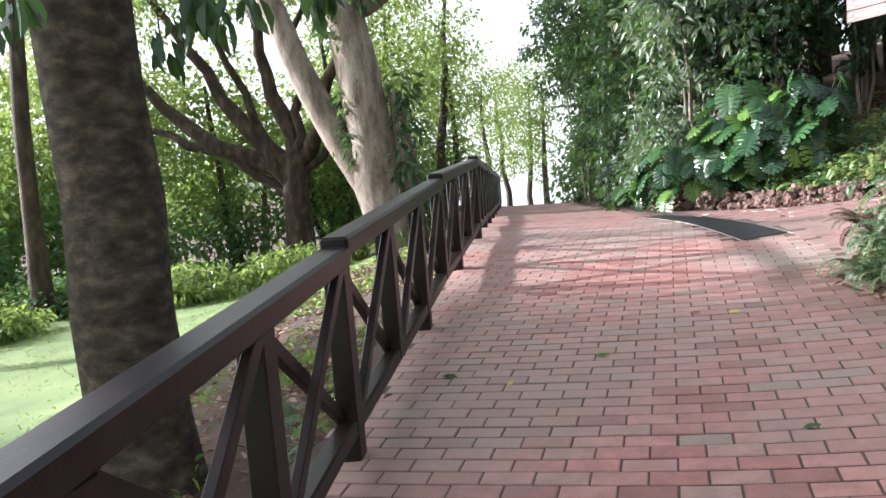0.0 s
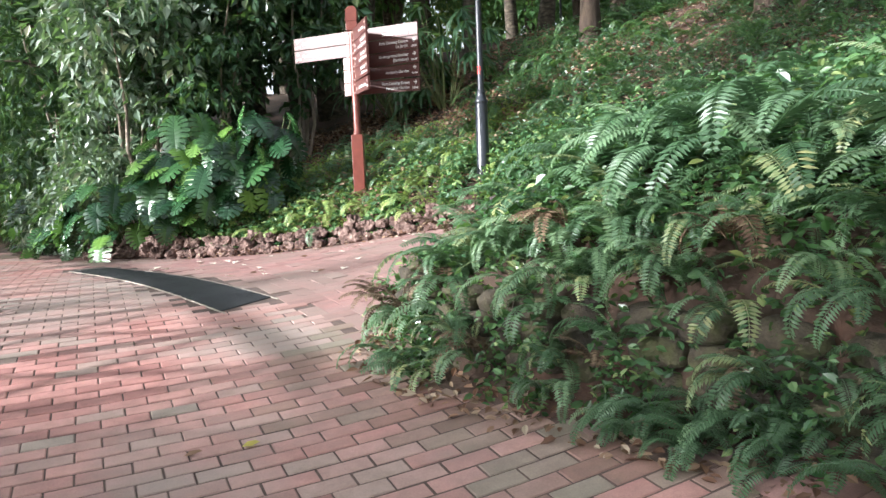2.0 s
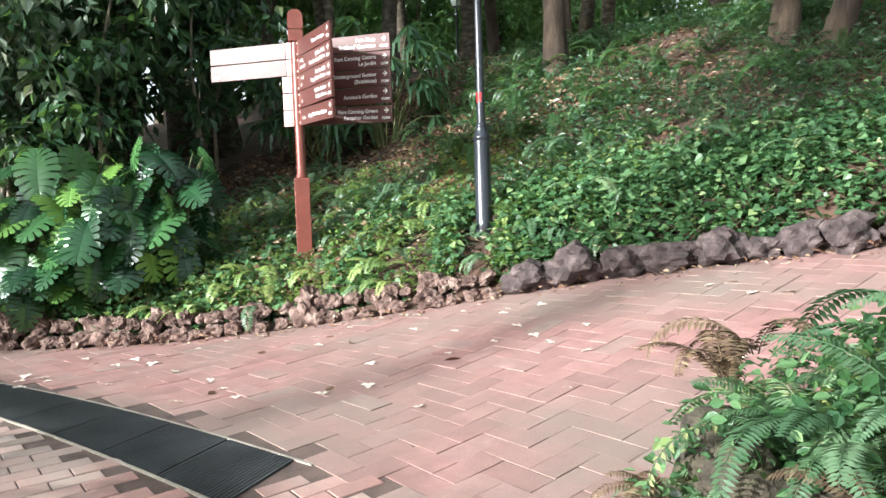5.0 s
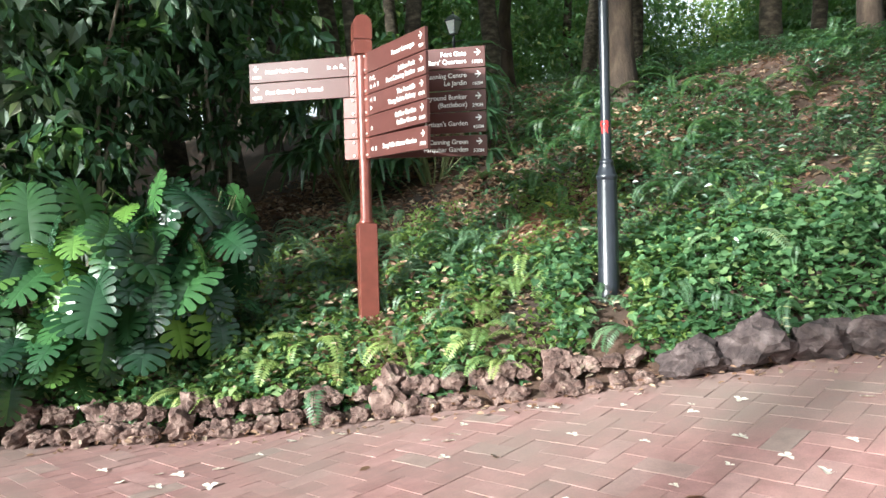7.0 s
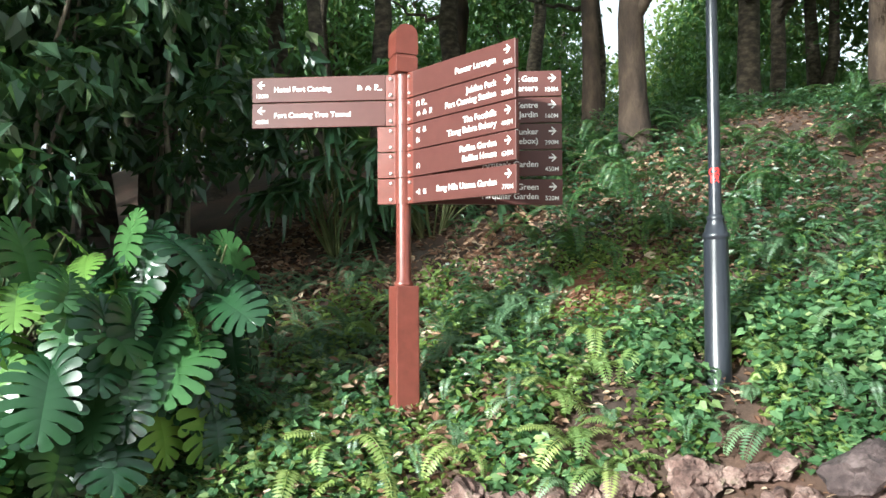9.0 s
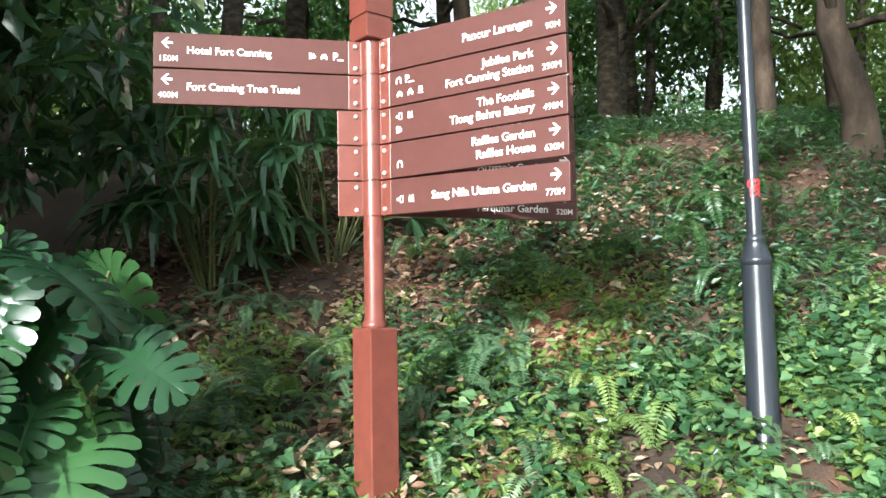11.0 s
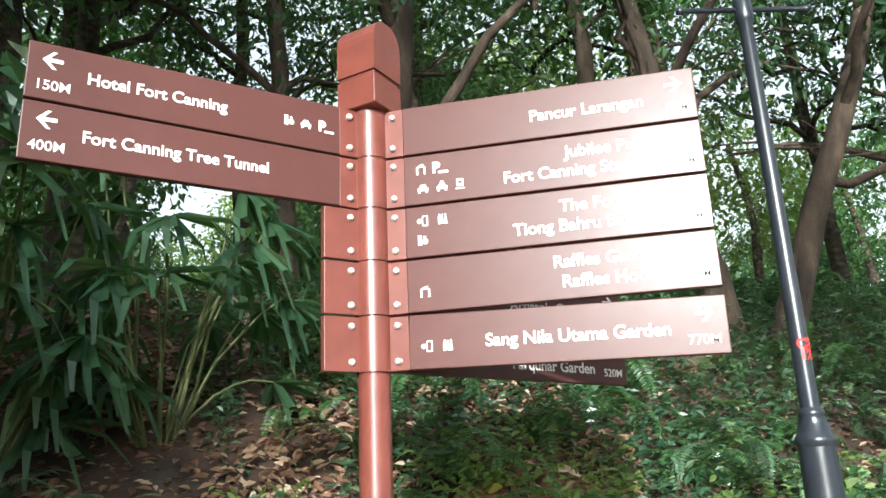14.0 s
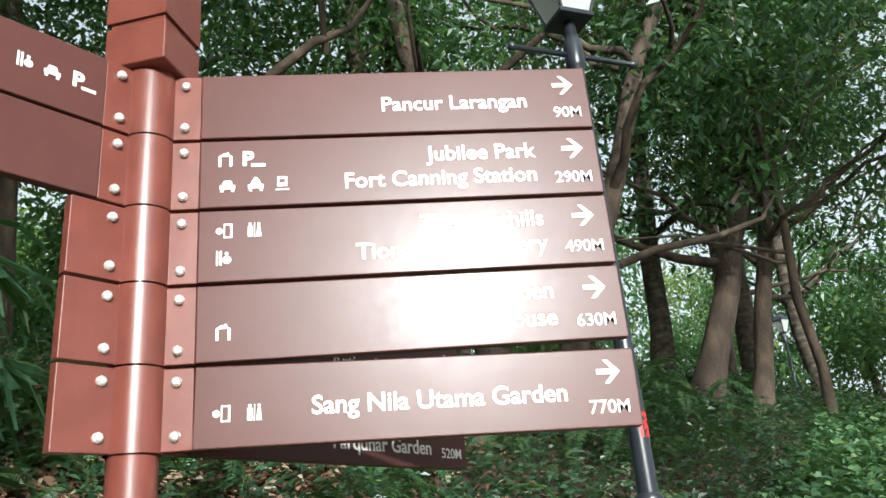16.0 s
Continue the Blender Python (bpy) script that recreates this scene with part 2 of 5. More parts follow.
def box_bm(size, centre=(0, 0, 0), bevel=0.0, m=None, segments=2):
    bm = bmesh.new()
    bmesh.ops.create_cube(bm, size=1.0)
    bmesh.ops.scale(bm, vec=size, verts=bm.verts)
    if bevel:
        bmesh.ops.bevel(bm, geom=list(bm.edges), offset=bevel, segments=segments, affect="EDGES", profile=0.5)
    bmesh.ops.translate(bm, vec=centre, verts=bm.verts)
    if m is not None:
        bmesh.ops.transform(bm, matrix=m, verts=bm.verts)
    return bm


def lathe(profile, sides=20):
    """A turned body about z from (radius, height) pairs."""
    v, f = [], []
    for r, z in profile:
        for i in range(sides):
            a = 2 * math.pi * i / sides
            v.append((r * math.cos(a), r * math.sin(a), z))
    for k in range(len(profile) - 1):
        for i in range(sides):
            j = (i + 1) % sides
            f.append((k * sides + i, k * sides + j, (k + 1) * sides + j, (k + 1) * sides + i))
    return fast_mesh("turned", v, f)


def tube(points, radii, sides=10, rough=0.0, seed=0):
    """Points and quads of a tapered limb along a bent line."""
    pts = [Vector(p) for p in points]
    rnd = random.Random(seed)
    v, f = [], []
    side = None
    for k, p in enumerate(pts):
        d = (pts[min(k + 1, len(pts) - 1)] - pts[max(k - 1, 0)]).normalized()
        if side is None:
            side = d.cross(Vector((0.3, 1, 0.2))).normalized()
        side = (side - d * side.dot(d)).normalized()
        up = d.cross(side)
        for i in range(sides):
            a = 2 * math.pi * i / sides
            r = radii[k] * (1 + rough * rnd.uniform(-1, 1))
            v.append(p + (side * math.cos(a) + up * math.sin(a)) * r)
    for k in range(len(pts) - 1):
        for i in range(sides):
            j = (i + 1) % sides
            f.append((k * sides + i, k * sides + j, (k + 1) * sides + j, (k + 1) * sides + i))
    return np.array([tuple(p) for p in v]), np.array(f)


def bend(a, b, sag=0.0, wobble=0.0, n=7, seed=0):
    """A line from a to b that bows and wavers."""
    rnd = random.Random(seed)
    a, b = Vector(a), Vector(b)
    out = []
    for i in range(n):
        t = i / (n - 1)
        p = a.lerp(b, t) + Vector((0, 0, sag * math.sin(math.pi * t)))
        if 0 < i < n - 1:
            p += Vector((rnd.uniform(-1, 1), rnd.uniform(-1, 1), rnd.uniform(-1, 1) * 0.4)) * wobble
        out.append(p)
    return out


def join_arrays(pieces):
    vs, fs, n = [], [], 0
    for v, f in pieces:
        vs.append(v)
        fs.append(f + n)
        n += len(v)
    return np.concatenate(vs), np.concatenate(fs)


OVAL = np.array([(0, 0, 0), (0.42, 0.28, 0.07), (0.46, 0.62, 0.05), (0, 1, -0.12), (-0.46, 0.62, 0.05), (-0.42, 0.28, 0.07)])
OVAL_F = np.array([(0, 1, 2, 3), (0, 3, 4, 5)])
DIAMOND = np.array([(0, 0, 0), (0.5, 0.45, 0.08), (0, 1, -0.1), (-0.5, 0.45, 0.08)])
DIAMOND_F = np.array([(0, 1, 2), (0, 2, 3)])
HEART = np.array([(0, 0.08, 0), (0.3, -0.06, 0.05), (0.55, 0.28, 0.06), (0, 1, -0.15), (-0.55, 0.28, 0.06), (-0.3, -0.06, 0.05)])


def unit(a):
    return a / np.maximum(np.linalg.norm(a, axis=1, keepdims=True), 1e-9)


def leaf_arrays(p, d, n, length, width, shape=DIAMOND, faces=DIAMOND_F):
    """Leaves at points p along d with upper faces towards n."""
    d = unit(d)
    x = unit(np.cross(d, n))
    z = np.cross(x, d)
    length, width = np.broadcast_to(length, len(p)), np.broadcast_to(width, len(p))
    v = (p[:, None] + x[:, None] * (shape[None, :, 0:1] * width[:, None, None]) + d[:, None] * (shape[None, :, 1:2] * length[:, None, None])
         + z[:, None] * (shape[None, :, 2:3] * length[:, None, None]))
    f = faces[None] + (np.arange(len(p)) * len(shape))[:, None, None]
    return v.reshape(-1, 3), f.reshape(-1, faces.shape[1])


def foliage(rng, centres, spread, per, size, droop=0.4, aspect=0.5, fine=False, flat=0.6):
    """Clumps of leaves: per leaves about each centre."""
    centres = np.repeat(np.asarray(centres, float), per, axis=0)
    spread = np.repeat(np.broadcast_to(np.asarray(spread, float), (len(centres) // per, 3)), per, axis=0)
    off = rng.normal(size=centres.shape)
    off = unit(off) * rng.random((len(off), 1)) ** 0.45
    p = centres + off * spread
    d = unit(off + rng.normal(scale=0.6, size=off.shape)) + np.array((0, 0, -droop))
    n = rng.normal(scale=flat, size=off.shape) + np.array((0, 0, 1.0)) + off * 0.5
    length = size * rng.uniform(0.6, 1.25, len(p))
    if fine:
        return leaf_arrays(p, d, n, length, length * aspect, OVAL, OVAL_F)
    return leaf_arrays(p, d, n, length, length * aspect)

# ---- the lie of the land ----
def sp(v, w):
    """Smooth max(v, 0) with a bend of width w."""
    u = v / w
    return v if u > 30 else 0.0 if u < -30 else w * math.log1p(math.exp(u))


def polyline_side(x, y, line):
    """Distance from the polyline, positive on the left of its direction."""
    best, side = 1e9, 1.0
    for (ax, ay), (bx, by) in zip(line, line[1:]):
        dx, dy = bx - ax, by - ay
        t = max(0.0, min(1.0, ((x - ax) * dx + (y - ay) * dy) / (dx * dx + dy * dy)))
        px, py = x - ax - t * dx, y - ay - t * dy
        d = px * px + py * py
        if d < best - 1e-9:
            best, side = d, 1.0 if dx * (y - ay) - dy * (x - ax) >= 0 else -1.0
    return math.sqrt(best) * side


RAIL = [(0.89, -6.0), (-1.94, 2.93), (-3.78, 9.14), (-10.2, 27.2), (-16.0, 34.0), (-26.0, 42.0)]
ROCKS = [(13.0, -16.0), (14.2, -6.0), (12.5, 1.0), (9.0, 4.9), (6.0, 7.15), (4.4, 8.5), (3.4, 9.45), (2.55, 10.25), (1.95, 10.8), (1.28, 11.42), (0.7, 11.95), (0.0, 12.45), (-0.6, 12.93), (-1.5, 13.7), (-2.6, 14.7), (-4.8, 18.4), (-8.6, 29.0), (-12.5, 42.0)]
BED = [(3.4, -3.5), (2.0, 2.4), (1.36, 4.18), (1.02, 4.82), (0.66, 5.37), (0.42, 5.9), (0.32, 6.4), (0.62, 6.85), (1.35, 7.0), (2.3, 6.7), (3.6, 5.7), (7.0, 3.0), (9.6, -1.5), (10.0, -8.0), (9.4, -16.0)]


def road_z(x, y):
    z = -0.0583 + 0.0809 * y - 0.1547 * sp(y - 9.5, 1.0) + 0.055 * sp(y - 13.0, 0.8) + 0.2005 * sp(x - 0.5, 0.7) - 0.11 * sp(x - 4.5, 0.5) - 0.015 * sp(y - 16.5, 1.0) - 0.14 * sp(y - 27.5, 1.0)
    return z


def terrain(x, y):
    """Height of the bare ground."""
    z = road_z(max(min(x, 16.0), -14.0), max(min(y, 60.0), -8.0))
    d = -polyline_side(x, y, ROCKS)
    if d > 0:
        p1 = -2.566 + 0.507 * x + 0.2406 * y - 0.9 * sp(-2.5 - x, 0.5)
        p1 = 4.3 - sp(4.3 - p1, 0.22) - 0.04 * max(0.0, x - 9.0)
        p2 = 0.62 + 0.34 * (y - 12.6) + 0.1 * x - 1.9 * sp(-2.0 - x, 0.4)
        p2 = 2.9 - sp(2.9 - p2, 0.25)
        hill = p2 + sp(p1 - p2, 0.2)
        f = min(1.0, max(0.0, d - 0.12) / 0.45)
        return z + 0.1 * f + f * sp(hill - z - 0.1, 0.08)
    d = -polyline_side(x, y, BED)
    if d > 0:
        wall = max(0.0, min(1.0, (d - 0.16) / 0.14))
        north = max(0.0, min(1.0, (y - 5.6) / 0.8))
        low = 0.42 * wall + 0.62 * (1 - math.exp(-max(0, d - 0.2) / 0.8)) + 0.1 * min(d, 5.0)
        soft = 0.72 * (1 - math.exp(-d / 0.9)) + 0.07 * min(d, 5.0)
        return z + 0.03 + low * (1 - north) + soft * north
    d = polyline_side(x, y, RAIL)
    if d > 0:
        z -= 0.26 * d - 0.2 * sp(d - 5.0, 0.6)
        z -= 0.045 * max(0.0, min(d / 0.3, 1.0))
    return z


def on_road(x, y, margin=0.0):
    return polyline_side(x, y, RAIL) < -margin and polyline_side(x, y, ROCKS) > margin and polyline_side(x, y, BED) > margin


def axis(lo, hi, dense_lo, dense_hi, step, far):
    a = list(np.arange(dense_lo, dense_hi, step))
    left = [dense_lo - (dense_lo - lo) * (i / far) ** 2 for i in range(far, 0, -1)]
    right = [dense_hi + (hi - dense_hi) * (i / far) ** 2 for i in range(far + 1)]
    return np.array(left + a + right)


def sheet(xs, ys, height, keep=None):
    v = [(x, y, height(x, y)) for y in ys for x in xs]
    w = len(xs)
    f = [(j * w + i, j * w + i + 1, (j + 1) * w + i + 1, (j + 1) * w + i) for j in range(len(ys) - 1) for i in range(w - 1)
         if keep is None or keep((xs[i] + xs[i + 1]) / 2, (ys[j] + ys[j + 1]) / 2)]
    return fast_mesh("sheet", v, f)


def ground_z(x, y):
    z = terrain(x, y)
    if on_road(x, y):
        return z - 0.06
    if polyline_side(x, y, RAIL) > 2.6:
        return z - 0.5
    return z + 0.03 * noise.noise((x * 1.7, y * 1.7, 0)) - 0.01


xs, ys = axis(-1500, 1500, -9, 11, 0.2, 14), axis(-1500, 1500, -4, 22, 0.2, 14)
ground = put("ground", sheet(xs, ys, ground_z), SOIL, smooth=True)
tagged(ground, "brown soil strewn with dead leaves", "ground", kind="structure")
pave = put("pavement", sheet(np.arange(-16, 13, 0.25), np.arange(-6, 40, 0.25), lambda x, y: road_z(x, y) - 0.005, lambda x, y: on_road(x, y, -0.2)), JOINT, smooth=True)
tagged(pave, "red brick path with dirty sand joints, worn and leaf-strewn", "pavement", kind="structure")
lawn = put("lawn", sheet(np.concatenate((np.arange(-60, -16, 0.8), np.arange(-16, 1, 0.14))), np.arange(-30, 60, 0.3), lambda x, y: terrain(x, y) + 0.025 + 0.02 * noise.noise((x, y, 3)), lambda x, y: polyline_side(x, y, RAIL) > 2.3), LAWN, smooth=True)
tagged(lawn, "sunlit mown green lawn sloping away below the railing", "lawn", kind="structure")


# ---- sign post ----
POST = Vector((1.35, 12.81, 0))
ROW, TOP = 0.1755, 3.512


def text_mesh(body, size, align, bold=0.0):
    cu = bpy.data.curves.new("lettering", "FONT")
    cu.body, cu.size, cu.align_x, cu.align_y, cu.extrude, cu.offset, cu.resolution_u = body, size, align, "CENTER", 0.0008, bold, 5
    ob = bpy.data.objects.new("lettering", cu)
    scene.collection.objects.link(ob)
    bpy.context.view_layer.update()
    me = bpy.data.meshes.new_from_object(ob.evaluated_get(bpy.context.evaluated_depsgraph_get()))
    bpy.data.objects.remove(ob)
    bpy.data.curves.remove(cu)
    return me


def flat_shape(polys, depth=0.0016):
    """Flat shapes in the plane x, z, that stand proud towards -y."""
    bm = bmesh.new()
    for poly in polys:
        front = [bm.verts.new((x, -depth, z)) for x, z in poly]
        bm.faces.new(front)
        back = [bm.verts.new((x, 0.0, z)) for x, z in poly]
        for i in range(len(poly)):
            j = (i + 1) % len(poly)
            bm.faces.new((front[j], front[i], back[i], back[j]))
    bmesh.ops.recalc_face_normals(bm, faces=bm.faces)
    return bm


def disc(x, z, r, n=10):
    return [(x + r * math.cos(2 * math.pi * i / n), z + r * math.sin(2 * math.pi * i / n)) for i in range(n)]


def rect(x0, z0, x1, z1):
    return [(x0, z0), (x1, z0), (x1, z1), (x0, z1)]


def arrow(x, z, way, s=0.026):
    return [[(x + way * s, z), (x, z + s), (x - way * 0.4 * s, z + s), (x + way * 0.3 * s, z + 0.22 * s), (x - way * s, z + 0.22 * s), (x - way * s, z - 0.22 * s),
             (x + way * 0.3 * s, z - 0.22 * s), (x - way * 0.4 * s, z - s), (x, z - s)]]


def icon(kind, x, z, s=0.034):
    h = s / 2
    if kind == "fork":
        return [rect(x - h, z - h, x - 0.75 * h, z + h), rect(x - 0.55 * h, z - h, x - 0.3 * h, z + h), disc(x + 0.35 * h, z - 0.25 * h, 0.55 * h), rect(x + 0.1 * h, z + 0.4 * h, x + 0.5 * h, z + 0.8 * h)]
    if kind in ("car", "taxi"):
        top = [] if kind == "car" else [rect(x - 0.25 * h, z + 0.75 * h, x + 0.25 * h, z + h)]
        return [[(x - 0.7 * h, z + 0.05 * h), (x - 0.45 * h, z + 0.65 * h), (x + 0.45 * h, z + 0.65 * h), (x + 0.7 * h, z + 0.05 * h)], rect(x - h, z - 0.6 * h, x + h, z - 0.02 * h),
                rect(x - 0.9 * h, z - h, x - 0.5 * h, z - 0.65 * h), rect(x + 0.5 * h, z - h, x + 0.9 * h, z - 0.65 * h)] + top
    if kind == "train":
        return [rect(x - 0.65 * h, z - 0.45 * h, x - 0.4 * h, z + h), rect(x + 0.4 * h, z - 0.45 * h, x + 0.65 * h, z + h), rect(x - 0.4 * h, z + 0.65 * h, x + 0.4 * h, z + h), rect(x - 0.4 * h, z - 0.45 * h, x + 0.4 * h, z + 0.05 * h),
                rect(x - 0.9 * h, z - h, x + 0.9 * h, z - 0.8 * h)]
    if kind == "arch":
        return [rect(x - 0.9 * h, z - h, x - 0.55 * h, z + 0.5 * h), rect(x + 0.55 * h, z - h, x + 0.9 * h, z + 0.5 * h), [(x - 0.9 * h, z + 0.5 * h), (x - 0.2 * h, z + h), (x + 0.9 * h, z + 0.55 * h), (x, z + 0.45 * h)], disc(x + 0.3 * h, z + 0.9 * h, 0.22 * h, 8)]
    if kind == "atm":
        return [rect(x - 0.1 * h, z - h, x + 0.05 * h, z + h), rect(x + 0.75 * h, z - h, x + h, z + h), rect(x + 0.05 * h, z - h, x + 0.75 * h, z - 0.8 * h), rect(x + 0.05 * h, z + 0.8 * h, x + 0.75 * h, z + h), disc(x - 0.65 * h, z, 0.45 * h)]
    if kind == "toilet":
        return [disc(x - 0.55 * h, z + 0.82 * h, 0.2 * h, 8), rect(x - 0.85 * h, z - 0.95 * h, x - 0.25 * h, z + 0.55 * h), rect(x - 0.06 * h, z - h, x + 0.06 * h, z + h), disc(x + 0.55 * h, z + 0.82 * h, 0.2 * h, 8),
                [(x + 0.2 * h, z - 0.95 * h), (x + 0.9 * h, z - 0.95 * h), (x + 0.7 * h, z + 0.55 * h), (x + 0.4 * h, z + 0.55 * h)]]
    return []


def sign_panel(parent, frame_m, row, way, lines, dist, icons=(), reach=1.05):
    """One finger panel; its own x runs along the arm, its face looks towards -y."""
    z = TOP - ROW * row - 0.084
    x0, x1 = 0.118, reach
    sag = 1.1 if row == 4 else 0.0          # the lowest panels hang a little
    m = frame_m @ Matrix.Translation((0, 0, z)) @ pose(0.117 * way, 0, 0, 0, sag * way, 0) @ Matrix.Translation((-0.117 * way, 0, 0))
    flip = way < 0
    sx = -1 if flip else 1
    body = box_bm((x1 - x0, 0.028, 0.168), (sx * (x0 + x1) / 2, 0, 0), 0.003, m)
    panel = part("panel", body, PANEL, parent)
    face = m @ Matrix.Translation((0, -0.0145, 0))

    def stick(name, bm_or_me, mm):
        me = bm_or_me
        if isinstance(me, bmesh.types.BMesh):
            me = bpy.data.meshes.new(name)
            bm_or_me.to_mesh(me)
            bm_or_me.free()
        me.transform(mm)
        return put(name, me, LETTER, panel, "white lettering" if name == "lettering" else "white symbol")
    upright = pose(0, 0, 0, 90)
    tx = sx * (reach - (0.155 if not flip else 0.15))
    n = len(lines)
    for i, body_text in enumerate(lines):
        tz = 0.0 if n == 1 else (0.031 - 0.062 * i)
        if n == 1 and not flip:
            tz = -0.008
        me = text_mesh(body_text, 0.0497 if flip else 0.054, "LEFT" if flip else "RIGHT", 0.0009)
        stick("lettering", me, face @ Matrix.Translation((tx, 0, tz)) @ upright)
    ax = sx * (reach - 0.062)
    stick("arrow", flat_shape(arrow(ax, 0.034, sx)), face)
    if dist:
        me = text_mesh(dist, 0.040, "LEFT" if flip else "RIGHT", 0.0003)
        stick("lettering", me, face @ Matrix.Translation((sx * (reach - 0.022), 0, -0.042)) @ upright)
    for kind, ix, iz in icons:
        if kind == "P":
            stick("symbol", text_mesh("P", 0.05, "CENTER", 0.0018), face @ Matrix.Translation((sx * ix, 0, iz)) @ upright)
            stick("symbol", flat_shape([rect(sx * ix + 0.008, iz - 0.02, sx * ix + 0.04, iz - 0.012)]), face)
        else:
            stick("symbol", flat_shape(icon(kind, sx * ix, iz)), face)


def sign_post():
    post = empty("signpost", (POST.x, POST.y, 1.1), label="maroon steel fingerpost with white-lettered direction panels, standing among creepers", category="signpost")
    post_m = Matrix.Translation((0, 0, -1.1))
    turn = Matrix.Rotation(radians(-18), 4, "Z")
    part("sleeve", box_bm((0.16, 0.16, 1.25), (0, 0, 1.475), 0.008, post_m @ turn), MAROON, post)
    me = lathe([(0.0, 2.09), (0.068, 2.095), (0.06, 2.125), (0.05, 2.14), (0.05, 3.54)])
    me.transform(post_m)
    put("pole", me, MAROON, post, smooth=True)
    # cap: a square block with a groove and a rounded head
    cap_m = post_m @ Matrix.Translation((0, 0, -0.016)) @ turn
    part("cap_collar", box_bm((0.155, 0.155, 0.105), (0, 0, 3.582), 0.004, cap_m), MAROON, post)
    part("cap_neck", box_bm((0.14, 0.14, 0.03), (0, 0, 3.642), 0.002, cap_m), MAROON, post)
    outline = [(-0.0775, 3.652), (0.0775, 3.652)] + [(0.0775 * math.cos(a) ** 0.75 if math.cos(a) > 0 else 0.0, 3.765 + 0.085 * math.sin(a)) for a in np.linspace(0, math.pi / 2, 7)]
    outline += [(-0.0775 * max(math.cos(a), 0.0) ** 0.75, 3.765 + 0.085 * math.sin(a)) for a in np.linspace(math.pi / 2, 0, 7)[1:]]
    bm = bmesh.new()
    ring = [[bm.verts.new((x, s * 0.0775, z)) for x, z in outline] for s in (-1, 1)]
    bm.faces.new(ring[0])
    bm.faces.new(ring[1][::-1])
    for i in range(len(outline)):
        j = (i + 1) % len(outline)
        bm.faces.new((ring[0][j], ring[0][i], ring[1][i], ring[1][j]))
    bmesh.ops.recalc_face_normals(bm, faces=bm.faces)
    bmesh.ops.transform(bm, matrix=cap_m, verts=bm.verts)
    part("cap_head", bm, MAROON, post)
    # arms: right ones along -y, far ones and left ones along one line
    right = post_m @ Matrix.Rotation(radians(-90), 4, "Z")
    cross = post_m @ Matrix.Rotation(radians(-45.5), 4, "Z")
    for row in range(5):
        z = TOP - ROW * row - 0.084
        me = lathe([(0.058, z - 0.0855), (0.058, z), (0.058, z + 0.0855)], 28)
        me.transform(post_m)
        clamp = put("clamp", me, MAROON, post, smooth=True)
        for frame_m, s, far in ((right, 1, 0.117), (cross, -1, 0.117 if row < 2 else 0.172), (cross, 1, 0.117)):
            part("flange", box_bm((far - 0.04, 0.022 if far < 0.15 else 0.026, 0.168), (s * (far + 0.04) / 2, 0, z), 0.002, frame_m), MAROON, clamp)
            for dz in (-0.055, 0.055):
                bolt = lathe([(0.0, 0.013), (0.007, 0.012), (0.011, 0.007), (0.011, 0.0)], 8)
                bolt.transform(frame_m @ Matrix.Translation((s * 0.083, -0.0125, z + dz)) @ pose(0, 0, 0, 90))
                put("bolt", bolt, STEEL, clamp, "shiny steel bolt")
    up, lo = 0.034, -0.03
    sign_panel(post, right, 0, 1, ["Pancur Larangan"], "90M")
    sign_panel(post, right, 1, 1, ["Jubilee Park", "Fort Canning Station"], "290M", [("arch", 0.175, up), ("P", 0.225, up), ("car", 0.18, lo), ("taxi", 0.243, lo), ("train", 0.302, lo)])
    sign_panel(post, right, 2, 1, ["The Foothills", "Tiong Bahru Bakery"], "490M", [("atm", 0.175, up), ("toilet", 0.24, up), ("fork", 0.175, lo)])
    sign_panel(post, right, 3, 1, ["Raffles Garden", "Raffles House"], "630M", [("arch", 0.175, lo + 0.008)])
    sign_panel(post, right, 4, 1, ["Sang Nila Utama Garden"], "770M", [("atm", 0.175, lo + 0.015), ("toilet", 0.24, lo + 0.015)])
    sign_panel(post, cross, 0, -1, ["Hotel Fort Canning"], "150M", [("fork", 0.29, 0.0), ("car", 0.235, 0.0), ("P", 0.18, 0.0)], 1.03)
    sign_panel(post, cross, 1, -1, ["Fort Canning Tree Tunnel"], "400M", (), 1.03)
    sign_panel(post, cross, 0, 1, ["Fort Gate", "Soldiers' Quarters"], "150M")
    sign_panel(post, cross, 1, 1, ["Fort Canning Centre", "Le Jardin"], "160M")
    sign_panel(post, cross, 2, 1, ["Underground Bunker", "(Battlebox)"], "290M")
    sign_panel(post, cross, 3, 1, ["Artisan's Garden"], "450M")
    sign_panel(post, cross, 4, 1, ["Fort Canning Green", "Farquhar Garden"], "520M")


sign_post()


